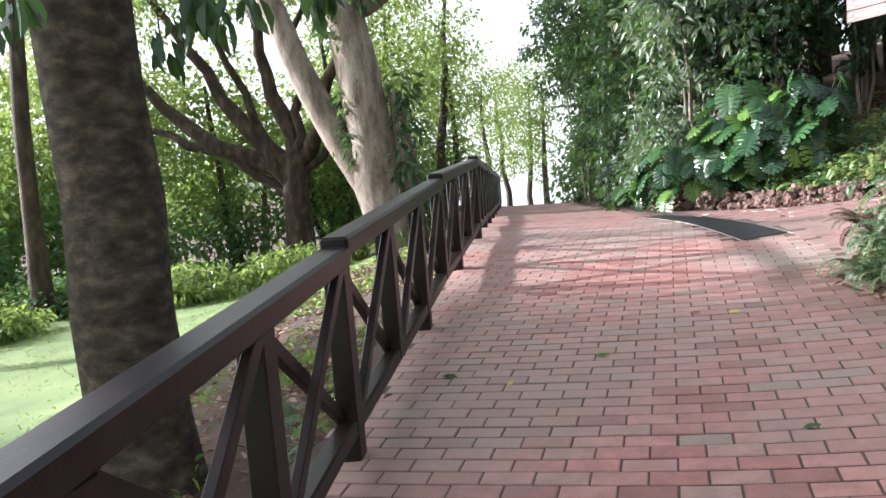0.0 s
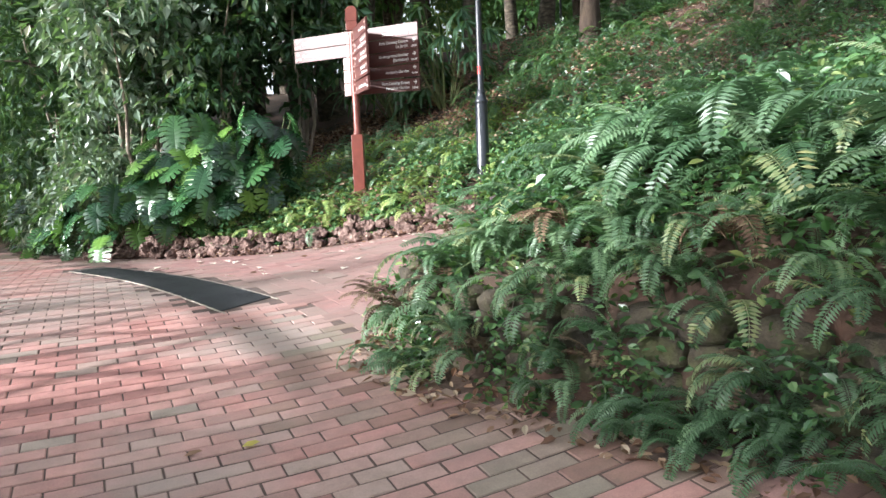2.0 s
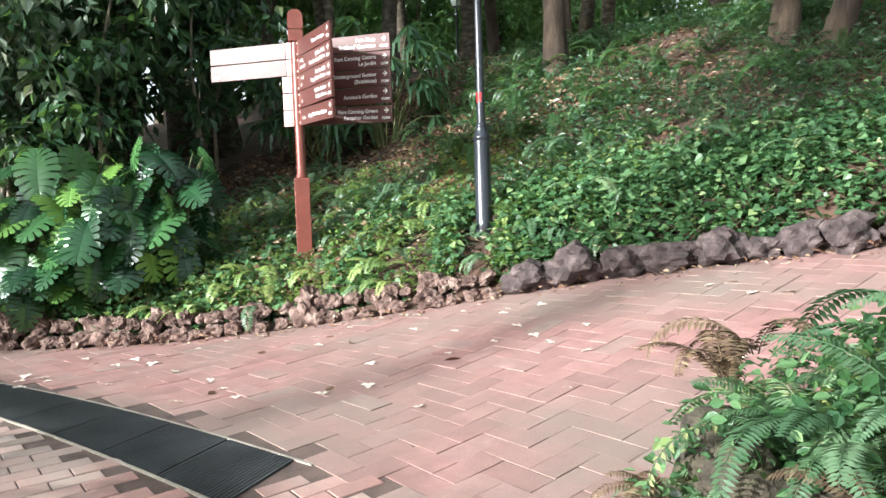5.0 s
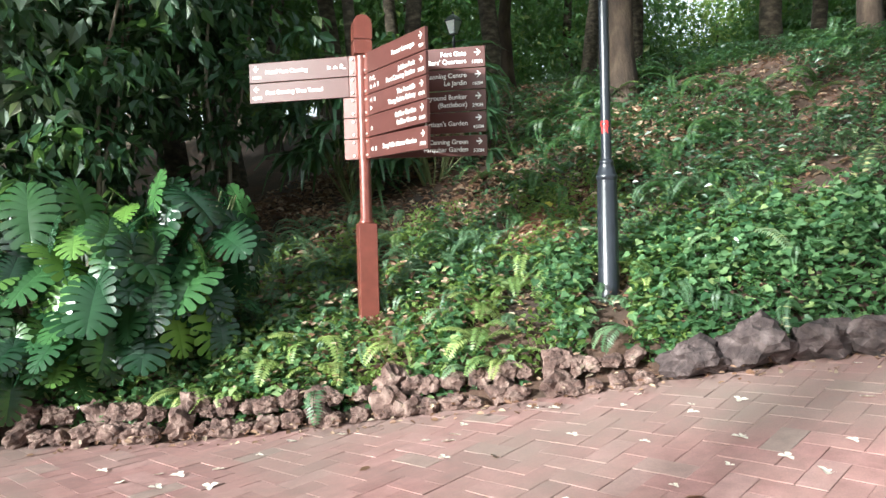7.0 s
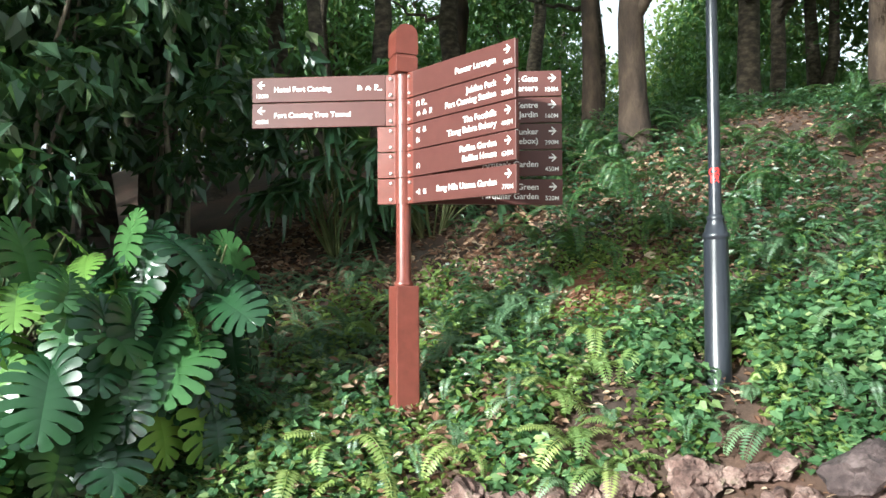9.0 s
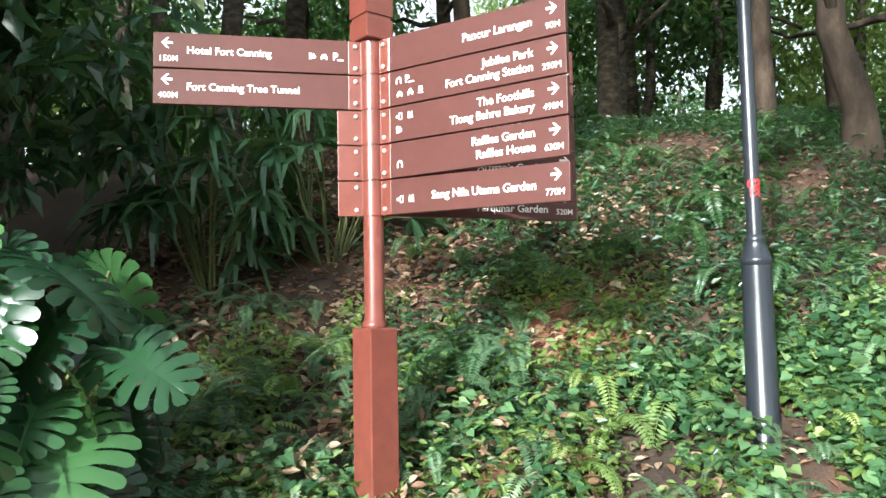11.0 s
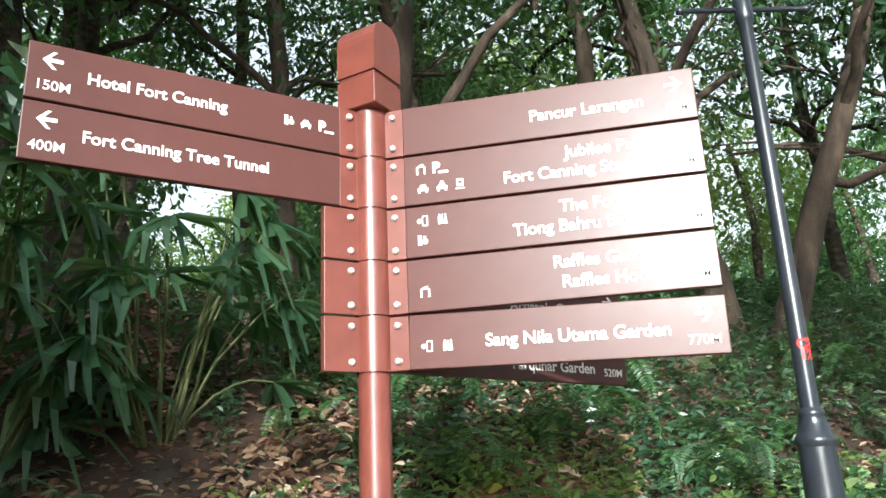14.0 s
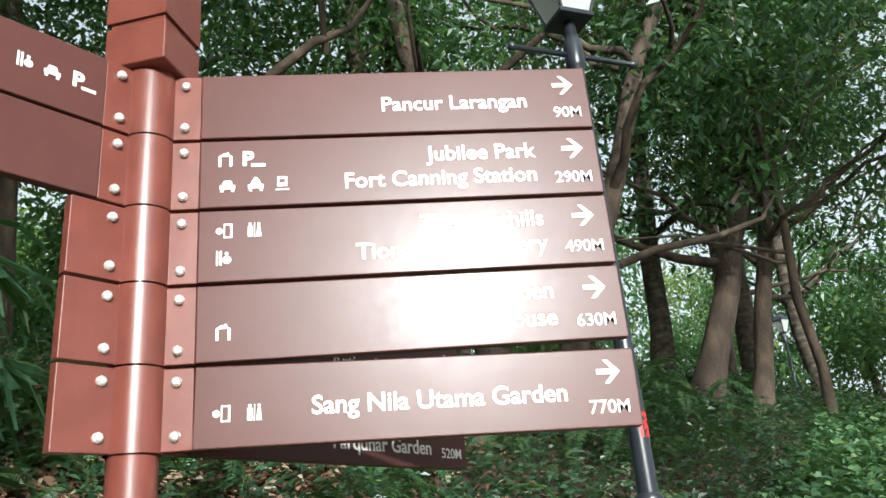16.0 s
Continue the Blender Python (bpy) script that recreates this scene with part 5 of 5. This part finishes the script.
fern_cover(scatter(70, (0.8, 3.2, 1.4, 4.8), lambda x, y: -0.08 < bed_depth(x, y) < 0.3, 65), 0.55, 6, 66, "ferns crowding the foot of the stone wall")


# ---- split-leaf plants ----
def split_leaf_mesh(seed, length=0.5):
    """Heart-shaped blade: curved lobes that part from each other halfway from the midrib to the margin."""
    lobes, steps = 9, (0.0, 0.16, 0.3, 0.44, 0.6, 0.76, 0.9, 0.97, 1.0)
    r = random.Random(seed)
    v, f = [], []
    for side in (-1, 1):
        for i in range(lobes):
            cut = r.uniform(0.26, 0.42) if 0 < i else 0.6
            gap, reach, rows = r.uniform(0.08, 0.15), r.uniform(0.92, 1.03), []
            for u in steps:
                g = 0.0 if u <= cut else gap * min(1.0, (u - cut) / 0.12) + 0.24 * max(0.0, (u - 0.85) / 0.15) ** 2
                row = []
                for e in (g, 0.5, 1.0 - g):
                    q = (i + e) / lobes
                    a = math.pi * (1.0 - q) * 0.985
                    mx, my = 0.36 + 0.58 * math.cos(a) + 0.06 * q ** 6, 0.5 * math.sin(a) ** 0.85
                    w = u * reach if u > cut else u
                    root = 0.86 * q ** 1.15
                    x = root + (mx - root) * w - 0.07 * math.sin(math.pi * w) * (1.0 - q)
                    y = my * w
                    z = -0.24 * x * x - 0.42 * y * y + 0.16 * y + (0.013 * math.sin(math.pi * min(1.0, u * 1.3)) if e == 0.5 else 0.0) + 0.012 * math.sin(5 * i + seed) * u
                    v.append((x * length, side * y * length, z * length))
                    row.append(len(v) - 1)
                rows.append(row)
            for low, high in zip(rows, rows[1:]):
                for k in (0, 1):
                    quad = (low[k], low[k + 1], high[k + 1], high[k])
                    f.append(quad if side < 0 else quad[::-1])
    me = fast_mesh("split_leaf", v, f)
    me.materials.append(MONSTERA)
    me.polygons.foreach_set("use_smooth", np.ones(len(me.polygons), bool))
    return me


SPLIT = [split_leaf_mesh(i, l) for i, l in enumerate((0.42, 0.48, 0.36))]


def split_leaf_plant(x, y, count, w, h, seed, face):
    rr = random.Random(seed)
    z = z_at(x, y, 0.05)
    plant = empty("split_leaf_plant", (x, y, z), label="large split-leaf plant with glossy perforated dark green leaves", category="plant", group="split-leaf plants")
    for k in range(count):
        a = face + rr.gauss(0, 0.95)
        e = rr.uniform(0.05, 1.0)
        p = Vector((math.cos(a) * w * math.sqrt(1 - (0.8 * e) ** 2) * rr.uniform(0.75, 1.05), math.sin(a) * w * math.sqrt(1 - (0.8 * e) ** 2) * rr.uniform(0.75, 1.05), h * (0.12 + 0.88 * e) * rr.uniform(0.85, 1.1)))
        leaf_ob = new("leaf", rr.choice(SPLIT))
        leaf_ob.parent = plant
        s = rr.uniform(0.6, 1.05)
        leaf_ob.matrix_basis = Matrix.LocRotScale(p, Euler((rr.gauss(0, 0.35), rr.uniform(0.25, 1.25), a + rr.gauss(0, 0.5))), (s, s, s))
        stem_pts = bend((rr.uniform(-0.15, 0.15), rr.uniform(-0.1, 0.1), 0), p, 0.12, 0.02, 6, k)
        put("stem", fast_mesh("stem", *tube(stem_pts, [0.013, 0.012, 0.011, 0.01, 0.009, 0.008], 5)), STEM, plant, smooth=True)


for x, y, n, w, h, face in [(-1.15, 14.05, 42, 0.7, 1.2, -2.0), (-0.5, 13.75, 50, 0.75, 1.35, -1.9), (0.1, 13.8, 38, 0.65, 1.5, -1.7), (-2.1, 14.85, 34, 0.75, 1.1, -2.3), (-0.8, 14.3, 22, 0.8, 1.6, -1.9), (-2.9, 16.0, 18, 0.6, 0.8, -2.4), (-3.6, 17.4, 16, 0.6, 0.9, -2.4)]:
    split_leaf_plant(x, y, n, w, h, int(100 + x * 10), face)


# ---- broad-leaved palm clump behind the sign ----
def palm_clump(x, y, h, seed):
    rr = np.random.default_rng(seed)
    z = z_at(x, y, 0.05)
    clump = empty("palm_clump", (x, y, z), label="dark fan palm clump with long broad drooping leaflets", category="palm")
    for k in range(26):
        a, e = rr.uniform(0, 2 * np.pi), rr.uniform(0.15, 1.0)
        tip = np.array((math.cos(a) * 0.75 * rr.uniform(0.4, 1.1), math.sin(a) * 0.75 * rr.uniform(0.4, 1.1), h * e))
        put("stem", fast_mesh("stem", *tube(bend((0.1 * math.cos(a), 0.1 * math.sin(a), 0), tuple(tip), 0.15, 0.02, 6, k), [0.012, 0.011, 0.01, 0.009, 0.008, 0.006], 5)), STEM, clump, smooth=True)
        n = 9
        ang = a + np.linspace(-1.5, 1.5, n)
        d = np.stack([np.cos(ang), np.sin(ang), rr.uniform(-0.9, 0.05, n)], 1)
        p = np.repeat(tip[None], n, 0)
        ln = rr.uniform(0.35, 0.6, n)
        shape = np.array([(0, 0, 0), (0.35, 0.2, 0.03), (0.5, 0.65, -0.03), (0.1, 1, -0.3), (-0.1, 1, -0.3), (-0.5, 0.65, -0.03), (-0.35, 0.2, 0.03), (0, 0.65, -0.06)])
        v, f = leaf_arrays(p, d, np.tile((0.0, 0.0, 1.0), (n, 1)), ln, np.full(n, 0.085), shape, np.array([(0, 1, 2, 7), (0, 7, 5, 6), (7, 2, 3, 4)]))
        put("fan", fast_mesh("fan", v, f), LEAF_DARK, clump)


palm_clump(3.2, 14.75, 1.9, 5)
palm_clump(2.5, 15.3, 1.7, 6)


# ---- creepers, undergrowth and dead leaves ----
def ground_leaves(name, points, label, category, mat, size, lift, tilt, shape, faces, aspect, seed):
    r = np.random.default_rng(seed)
    p = np.array([(x, y, terrain(x, y)) for x, y in points])
    near = np.clip(np.hypot(p[:, 0] - 1.15, p[:, 1] - 12.45) / 0.8, 0.25, 1.0)
    p[:, 2] += lift[0] + (lift[1] - lift[0]) * near * r.random(len(p)) ** 1.5
    a = r.uniform(0, 2 * np.pi, len(p))
    d = np.stack([np.cos(a), np.sin(a), r.normal(-0.15, tilt * 0.6, len(p))], 1)
    n = np.stack([r.normal(-0.15, tilt, len(p)), r.normal(-0.25, tilt, len(p)), np.ones(len(p))], 1)
    ln = size * r.uniform(0.6, 1.3, len(p))
    return tagged(put(name, fast_mesh(name, *leaf_arrays(p, d, n, ln, ln * aspect, shape, faces)), mat), label, category, kind="stuff")


def lamp_gap(x, y):
    return abs(polyline_side(x, y, [(2.75, 11.4), (2.2, 10.85)])) > 0.15


def noisy(x, y, s, cut):
    return noise.noise((x * s, y * s, 9.0)) > cut


ground_leaves("creeper", scatter(21000, (-1.6, 9.0, 3.5, 14.0), lambda x, y: 0.22 < bank_depth(x, y) < 1.35 and not clear_soil(x, y) and lamp_gap(x, y) and noisy(x, y, 1.3, -0.3 if x < 3.0 else -0.7), 31), "glossy heart-leaved creeper covering the foot of the bank", "creeper", IVY, 0.07, (0.03, 0.3), 0.5, HEART, OVAL_F, 0.85, 31)
ground_leaves("creeper", scatter(5200, (2.6, 8.0, 5.0, 11.0), lambda x, y: 0.14 < bank_depth(x, y) < 0.95 and lamp_gap(x, y), 131), "glossy creeper hanging over the bank boulders", "creeper", IVY, 0.07, (0.02, 0.22), 0.6, HEART, OVAL_F, 0.85, 131)
# the dark leaf carries part of the upper slope's shade in its colour
ground_leaves("undergrowth", scatter(26000, (-1.0, 9.5, 3.5, 16.5), lambda x, y: 1.0 < bank_depth(x, y) < 6.0 and not clear_soil(x, y) and (y - 0.9 * x < 11.5) and noisy(x, y, 0.9, -0.25), 32), "low leafy undergrowth on the slope, coloured dark for its shade", "undergrowth", LEAF_DARK, 0.075, (0.02, 0.26), 0.6, DIAMOND, DIAMOND_F, 0.5, 32)
ground_leaves("dead_leaves", scatter(6000, (0.2, 5.5, 12.0, 16.5), lambda x, y: bank_depth(x, y) > 0.5 and noisy(x, y, 1.2, -0.1), 133), "large curled brown leaves lying thick behind the signpost", "dead leaves", DRY_LEAF, 0.085, (0.03, 0.1), 0.7, OVAL, OVAL_F, 0.5, 133)
ground_leaves("dead_leaves", scatter(17000, (-2.5, 8.0, 5.0, 17.0), lambda x, y: bank_depth(x, y) > 0.38, 33), "brown dead leaves littering the slope", "dead leaves", DRY_LEAF, 0.075, (0.01, 0.05), 0.3, OVAL, OVAL_F, 0.5, 33)
ground_leaves("undergrowth", scatter(9000, (0.2, 5.5, 0.0, 7.1), lambda x, y: 0.05 < bed_depth(x, y) < 3.0, 34), "small-leaved plants filling the gaps between bed ferns", "undergrowth", IVY, 0.06, (0.02, 0.45), 0.6, OVAL, OVAL_F, 0.6, 34)
ground_leaves("undergrowth", scatter(14000, (0.2, 5.0, 1.0, 7.1), lambda x, y: 0.2 < bed_depth(x, y) < 1.8, 38), "leafy weeds crowding the top of the stone wall", "undergrowth", LEAF_MID, 0.06, (0.02, 0.34), 0.7, OVAL, OVAL_F, 0.5, 38)
ground_leaves("weeds", scatter(5600, (0.1, 3.4, 1.0, 7.1), lambda x, y: -0.06 < bed_depth(x, y) < 0.24 and noisy(x, y, 2.3, -0.1), 39), "small weeds at the foot of the stone wall", "undergrowth", IVY, 0.05, (0.01, 0.4), 0.9, OVAL, OVAL_F, 0.55, 39)
ground_leaves("dead_leaves", scatter(1500, (0.0, 3.4, 0.5, 7.2), lambda x, y: -0.22 < bed_depth(x, y) < 0.15, 40), "dead leaves swept against the foot of the wall", "dead leaves", DRY_LEAF, 0.06, (0.004, 0.04), 0.4, OVAL, OVAL_F, 0.5, 40)
ground_leaves("dead_leaves", scatter(600, (-2.0, 5.0, 7.5, 13.2), lambda x, y: -0.2 < bank_depth(x, y) < 0.3, 44), "pale dead leaves and petals between edging stones", "dead leaves", DRY_LEAF, 0.05, (0.004, 0.1), 0.4, OVAL, OVAL_F, 0.6, 44)
ground_leaves("seedlings", scatter(8500, (-0.6, 4.2, 10.4, 15.2), lambda x, y: 0.25 < bank_depth(x, y) < 2.8 and lamp_gap(x, y) and noisy(x, y, 1.9, -0.05), 45), "pale green seedlings and weeds catching the sun on the bank", "undergrowth", LEAF_LIGHT, 0.06, (0.02, 0.24), 0.8, OVAL, OVAL_F, 0.5, 45)
# extra seedlings in the light leaf, added to brighten ground that lacks sun
ground_leaves("seedlings", scatter(1500, (0.1, 2.1, 11.9, 13.5), lambda x, y: 0.25 < bank_depth(x, y) < 1.2, 145), "light-leaved seedlings added to brighten the foot of the signpost", "undergrowth", LEAF_LIGHT, 0.06, (0.06, 0.3), 0.8, OVAL, OVAL_F, 0.5, 145)
ground_leaves("dead_leaves", scatter(900, (0.1, 2.1, 11.9, 13.8), lambda x, y: 0.2 < bank_depth(x, y) < 1.6, 146), "pale dead leaves caught in the creepers", "dead leaves", DRY_LEAF, 0.08, (0.08, 0.26), 0.6, OVAL, OVAL_F, 0.5, 146)
ground_leaves("dead_leaves", scatter(2600, (-7.0, -0.3, -3.0, 12.0), lambda x, y: 0.05 < polyline_side(x, y, RAIL) < 2.5, 35), "dead leaves lying below the railing", "dead leaves", DRY_LEAF, 0.09, (0.01, 0.05), 0.35, OVAL, OVAL_F, 0.5, 35)
ground_leaves("undergrowth", scatter(2500, (-6.0, -0.3, -2.0, 14.0), lambda x, y: 0.25 < polyline_side(x, y, RAIL) < 2.2 and noisy(x, y, 1.1, 0.1), 36), "weeds growing below the railing", "undergrowth", LEAF_LIGHT, 0.09, (0.02, 0.16), 0.7, DIAMOND, DIAMOND_F, 0.4, 36)
ground_leaves("lawn_grass", scatter(16000, (-13.0, -2.0, -1.0, 14.0), lambda x, y: polyline_side(x, y, RAIL) > 2.0, 37), "short lawn grass blades", "grass", LEAF_LIGHT, 0.07, (0.0, 0.04), 1.2, DIAMOND, DIAMOND_F, 0.16, 37)
for i, (x, y) in enumerate([(-2.9, 3.9), (-3.2, 2.5), (-2.55, 3.2), (-2.75, 2.0)]):
    fern(x, y, 0.7, 7, 5000 + i, SMALL_FRONDS, None, 0.0, "small fern at the foot of a tree behind the railing", "railing ferns")
for x, y, r in ((3.2, 12.55, 0.62), (1.75, 12.35, 0.2)):
    v = [(x + r * q * math.cos(a) * (1 + 0.25 * math.sin(3 * a)), y + 0.75 * r * q * math.sin(a), terrain(x + r * q * math.cos(a), y + 0.75 * r * q * math.sin(a)) + 0.03 - 0.04 * q) for q in (0.02, 0.5, 1.0) for a in np.linspace(0, 2 * math.pi, 16, endpoint=False)]
    f = [(k * 16 + i, k * 16 + (i + 1) % 16, (k + 1) * 16 + (i + 1) % 16, (k + 1) * 16 + i) for k in range(2) for i in range(16)]
    tagged(put("bare_soil", fast_mesh("bare_soil", v, f), RED_SOIL, smooth=True), "patch of bare red soil on the bank", "soil", kind="structure")

# fallen petals and leaves on the path
rr = random.Random(8)
petal = leaf_arrays(np.zeros((3, 3)), np.array([(1, 0, 0.2), (-0.3, 1, 0.25), (-0.6, -0.8, 0.2)]), np.tile((0.0, 0, 1.0), (3, 1)), 0.035, 0.026, OVAL, OVAL_F)
PETAL_MESH = fast_mesh("petal", *petal)
PETAL_MESH.materials.append(PETAL)
for x, y in scatter(60, (-1.5, 4.0, 7.5, 12.3), lambda x, y: on_road(x, y, 0.05) and (x > 0.1 or y > 8.8) and bank_depth(x, y) > -2.6, 41, 0.12):
    ob = tagged(new("fallen_petal", PETAL_MESH), "small cream-white fallen petal on the brick path", "petal", "fallen petals")
    s = rr.uniform(0.9, 1.7)
    ob.matrix_world = Matrix.LocRotScale((x, y, terrain(x, y) + 0.004), Euler((rr.uniform(-0.2, 0.2), rr.uniform(-0.2, 0.2), rr.uniform(0, 6))), (s, s, s))
one = leaf_arrays(np.zeros((1, 3)), np.array([(1.0, 0, 0.05)]), np.array([(0, 0, 1.0)]), 0.1, 0.045, OVAL, OVAL_F)
FALLEN = []
for mat in (DRY_LEAF, LEAF_MID, YELLOW_LEAF):
    me = fast_mesh("fallen", *one)
    me.materials.append(mat)
    FALLEN.append(me)
for x, y, k, a in [(-1.18, 4.52, 1, 0.2), (-1.55, 4.0, 2, 1.2), (-0.75, 5.4, 0, 0.3), (-0.5, 5.4, 2, 0.4), (-0.05, 3.55, 1, 0.3), (-2.0, 4.1, 1, 0.1), (0.3, 9.3, 0, 0.2), (-0.45, 7.4, 0, 2.0), (0.9, 10.4, 0, 1.0), (0.3, 10.9, 0, 0.1), (1.2, 9.2, 0, 2.4), (-0.3, 9.8, 0, 0.6)]:
    label = ("curled brown", "green", "yellow")[k] + " fallen leaf lying on the brick path"
    ob = tagged(new("fallen_leaf", FALLEN[k]), label, "leaf", "fallen leaves")
    ob.matrix_world = Matrix.LocRotScale((x, y, terrain(x, y) + 0.008), Euler((0.2, 0.1, a)), (1.2, 1.2, 1.2))
for x, y, z in ((2.91, 10.37, 1.3), (3.35, 12.75, 2.3), (3.6, 12.9, 2.5)):
    ob = tagged(new("yellow_leaf", FALLEN[2]), "bright yellow leaf among green creepers", "leaf", "fallen leaves")
    ob.matrix_world = Matrix.LocRotScale((x, y, terrain(x, y) + 0.06), Euler((0.9, 0.2, 2.4)), (1.1, 1.6, 1))


# ---- bricks ----
def brick_mesh(l, w, t=0.03, b=0.0035):
    bm = box_bm((l, w, t), (0, 0, -t / 2))
    top = [e for e in bm.edges if all(v.co.z > -1e-6 for v in e.verts)]
    bmesh.ops.bevel(bm, geom=top, offset=b, segments=1, affect="EDGES")
    bottom = [f for f in bm.faces if f.normal.z < -0.9]
    bmesh.ops.delete(bm, geom=bottom, context="FACES_ONLY")
    bmesh.ops.triangulate(bm, faces=[f for f in bm.faces if len(f.verts) > 4])
    me = bpy.data.meshes.new("brick")
    bm.to_mesh(me)
    bm.free()
    return me


def lay(l, w, yaw, test, near, mat, joint, herringbone=False):
    """A running bond at yaw: bricks near the walk are parts, the rest is one piece."""
    meshes = []
    me = brick_mesh(l - joint, w - joint * (1.0 if herringbone else 1.5), 0.03, 0.0012 if herringbone else 0.0045)
    me.materials.append(mat)
    base_v = np.array([tuple(v.co) for v in me.vertices])
    tris = [tuple(p.vertices) for p in me.polygons]
    ca, sa = math.cos(radians(yaw)), math.sin(radians(yaw))
    rr = random.Random(int(yaw))
    rest, count = [], 0
    big = 240
    for j in range(-big, big):
        for i in range(-110, 110):
            u, q, up = (i + 0.5 * (j % 2)) * l, j * w, False
            if herringbone:
                k = (i - j) % 4
                if k in (1, 2):
                    continue
                up = k == 3
                u, q = (i + (0.5 if up else 1.0)) * w, (j + (1.0 if up else 0.5)) * w
            x, y = u * ca - q * sa - 1.0, u * sa + q * ca + 8.0
            if not (-13 < x < 8 and -3.5 < y < 30) or not test(x, y):
                continue
            gx, gy = (road_z(x + 0.1, y) - road_z(x - 0.1, y)) / 0.2, (road_z(x, y + 0.1) - road_z(x, y - 0.1)) / 0.2
            n = Vector((-gx + rr.gauss(0, 0.004), -gy + rr.gauss(0, 0.004), 1)).normalized()
            t = Vector((-sa, ca, 0)) if up else Vector((ca, sa, 0))
            t = (t - n * t.dot(n)).normalized()
            m = Matrix((t, n.cross(t), n)).transposed().to_4x4()
            m.translation = (x, y, road_z(x, y) + rr.uniform(-0.0025, 0.0025))
            if near(x, y) and count < 300:
                count += 1
                ob = new("brick", me)
                ob.parent = pave
                ob.matrix_basis = m
            else:
                mm = np.array(m)
                rest.append(base_v @ mm[:3, :3].T + mm[:3, 3])
    nv = len(base_v)
    v = np.concatenate(rest)
    quads = [p for p in tris if len(p) == 4]
    f = np.array(quads)[None] + (np.arange(len(rest)) * nv)[:, None, None]
    ob = put("paving", fast_mesh("paving", v, f.reshape(-1, 4)), mat, pave)
    tagged(ob, kind="stuff")


def damp(x, y):
    return bed_depth(x, y) > -0.5 + 0.35 * noise.noise((x * 2.1, y * 2.1, 4.0)) + 0.3 * noise.noise((x * 9.0, y * 9.0, 1.0))


lay(0.23, 0.118, 8.5, lambda x, y: on_road(x, y, -0.12) and not second_zone(x, y) and not on_drain(x, y, 0.06) and not damp(x, y), lambda x, y: 2.6 < y < 6.2 and -2.2 < x < 0.9, BRICK, 0.007)
lay(0.23, 0.118, 8.5, lambda x, y: on_road(x, y, -0.12) and not second_zone(x, y) and damp(x, y), lambda x, y: 2.6 < y < 6.4, DAMP, 0.007)
lay(0.3, 0.15, 12.0, lambda x, y: on_road(x, y, -0.2) and second_zone(x, y) and not on_drain(x, y, 0.06), lambda x, y: 7.0 < y < 11.0 and -0.6 < x < 2.0, PINK, 0.003, True)
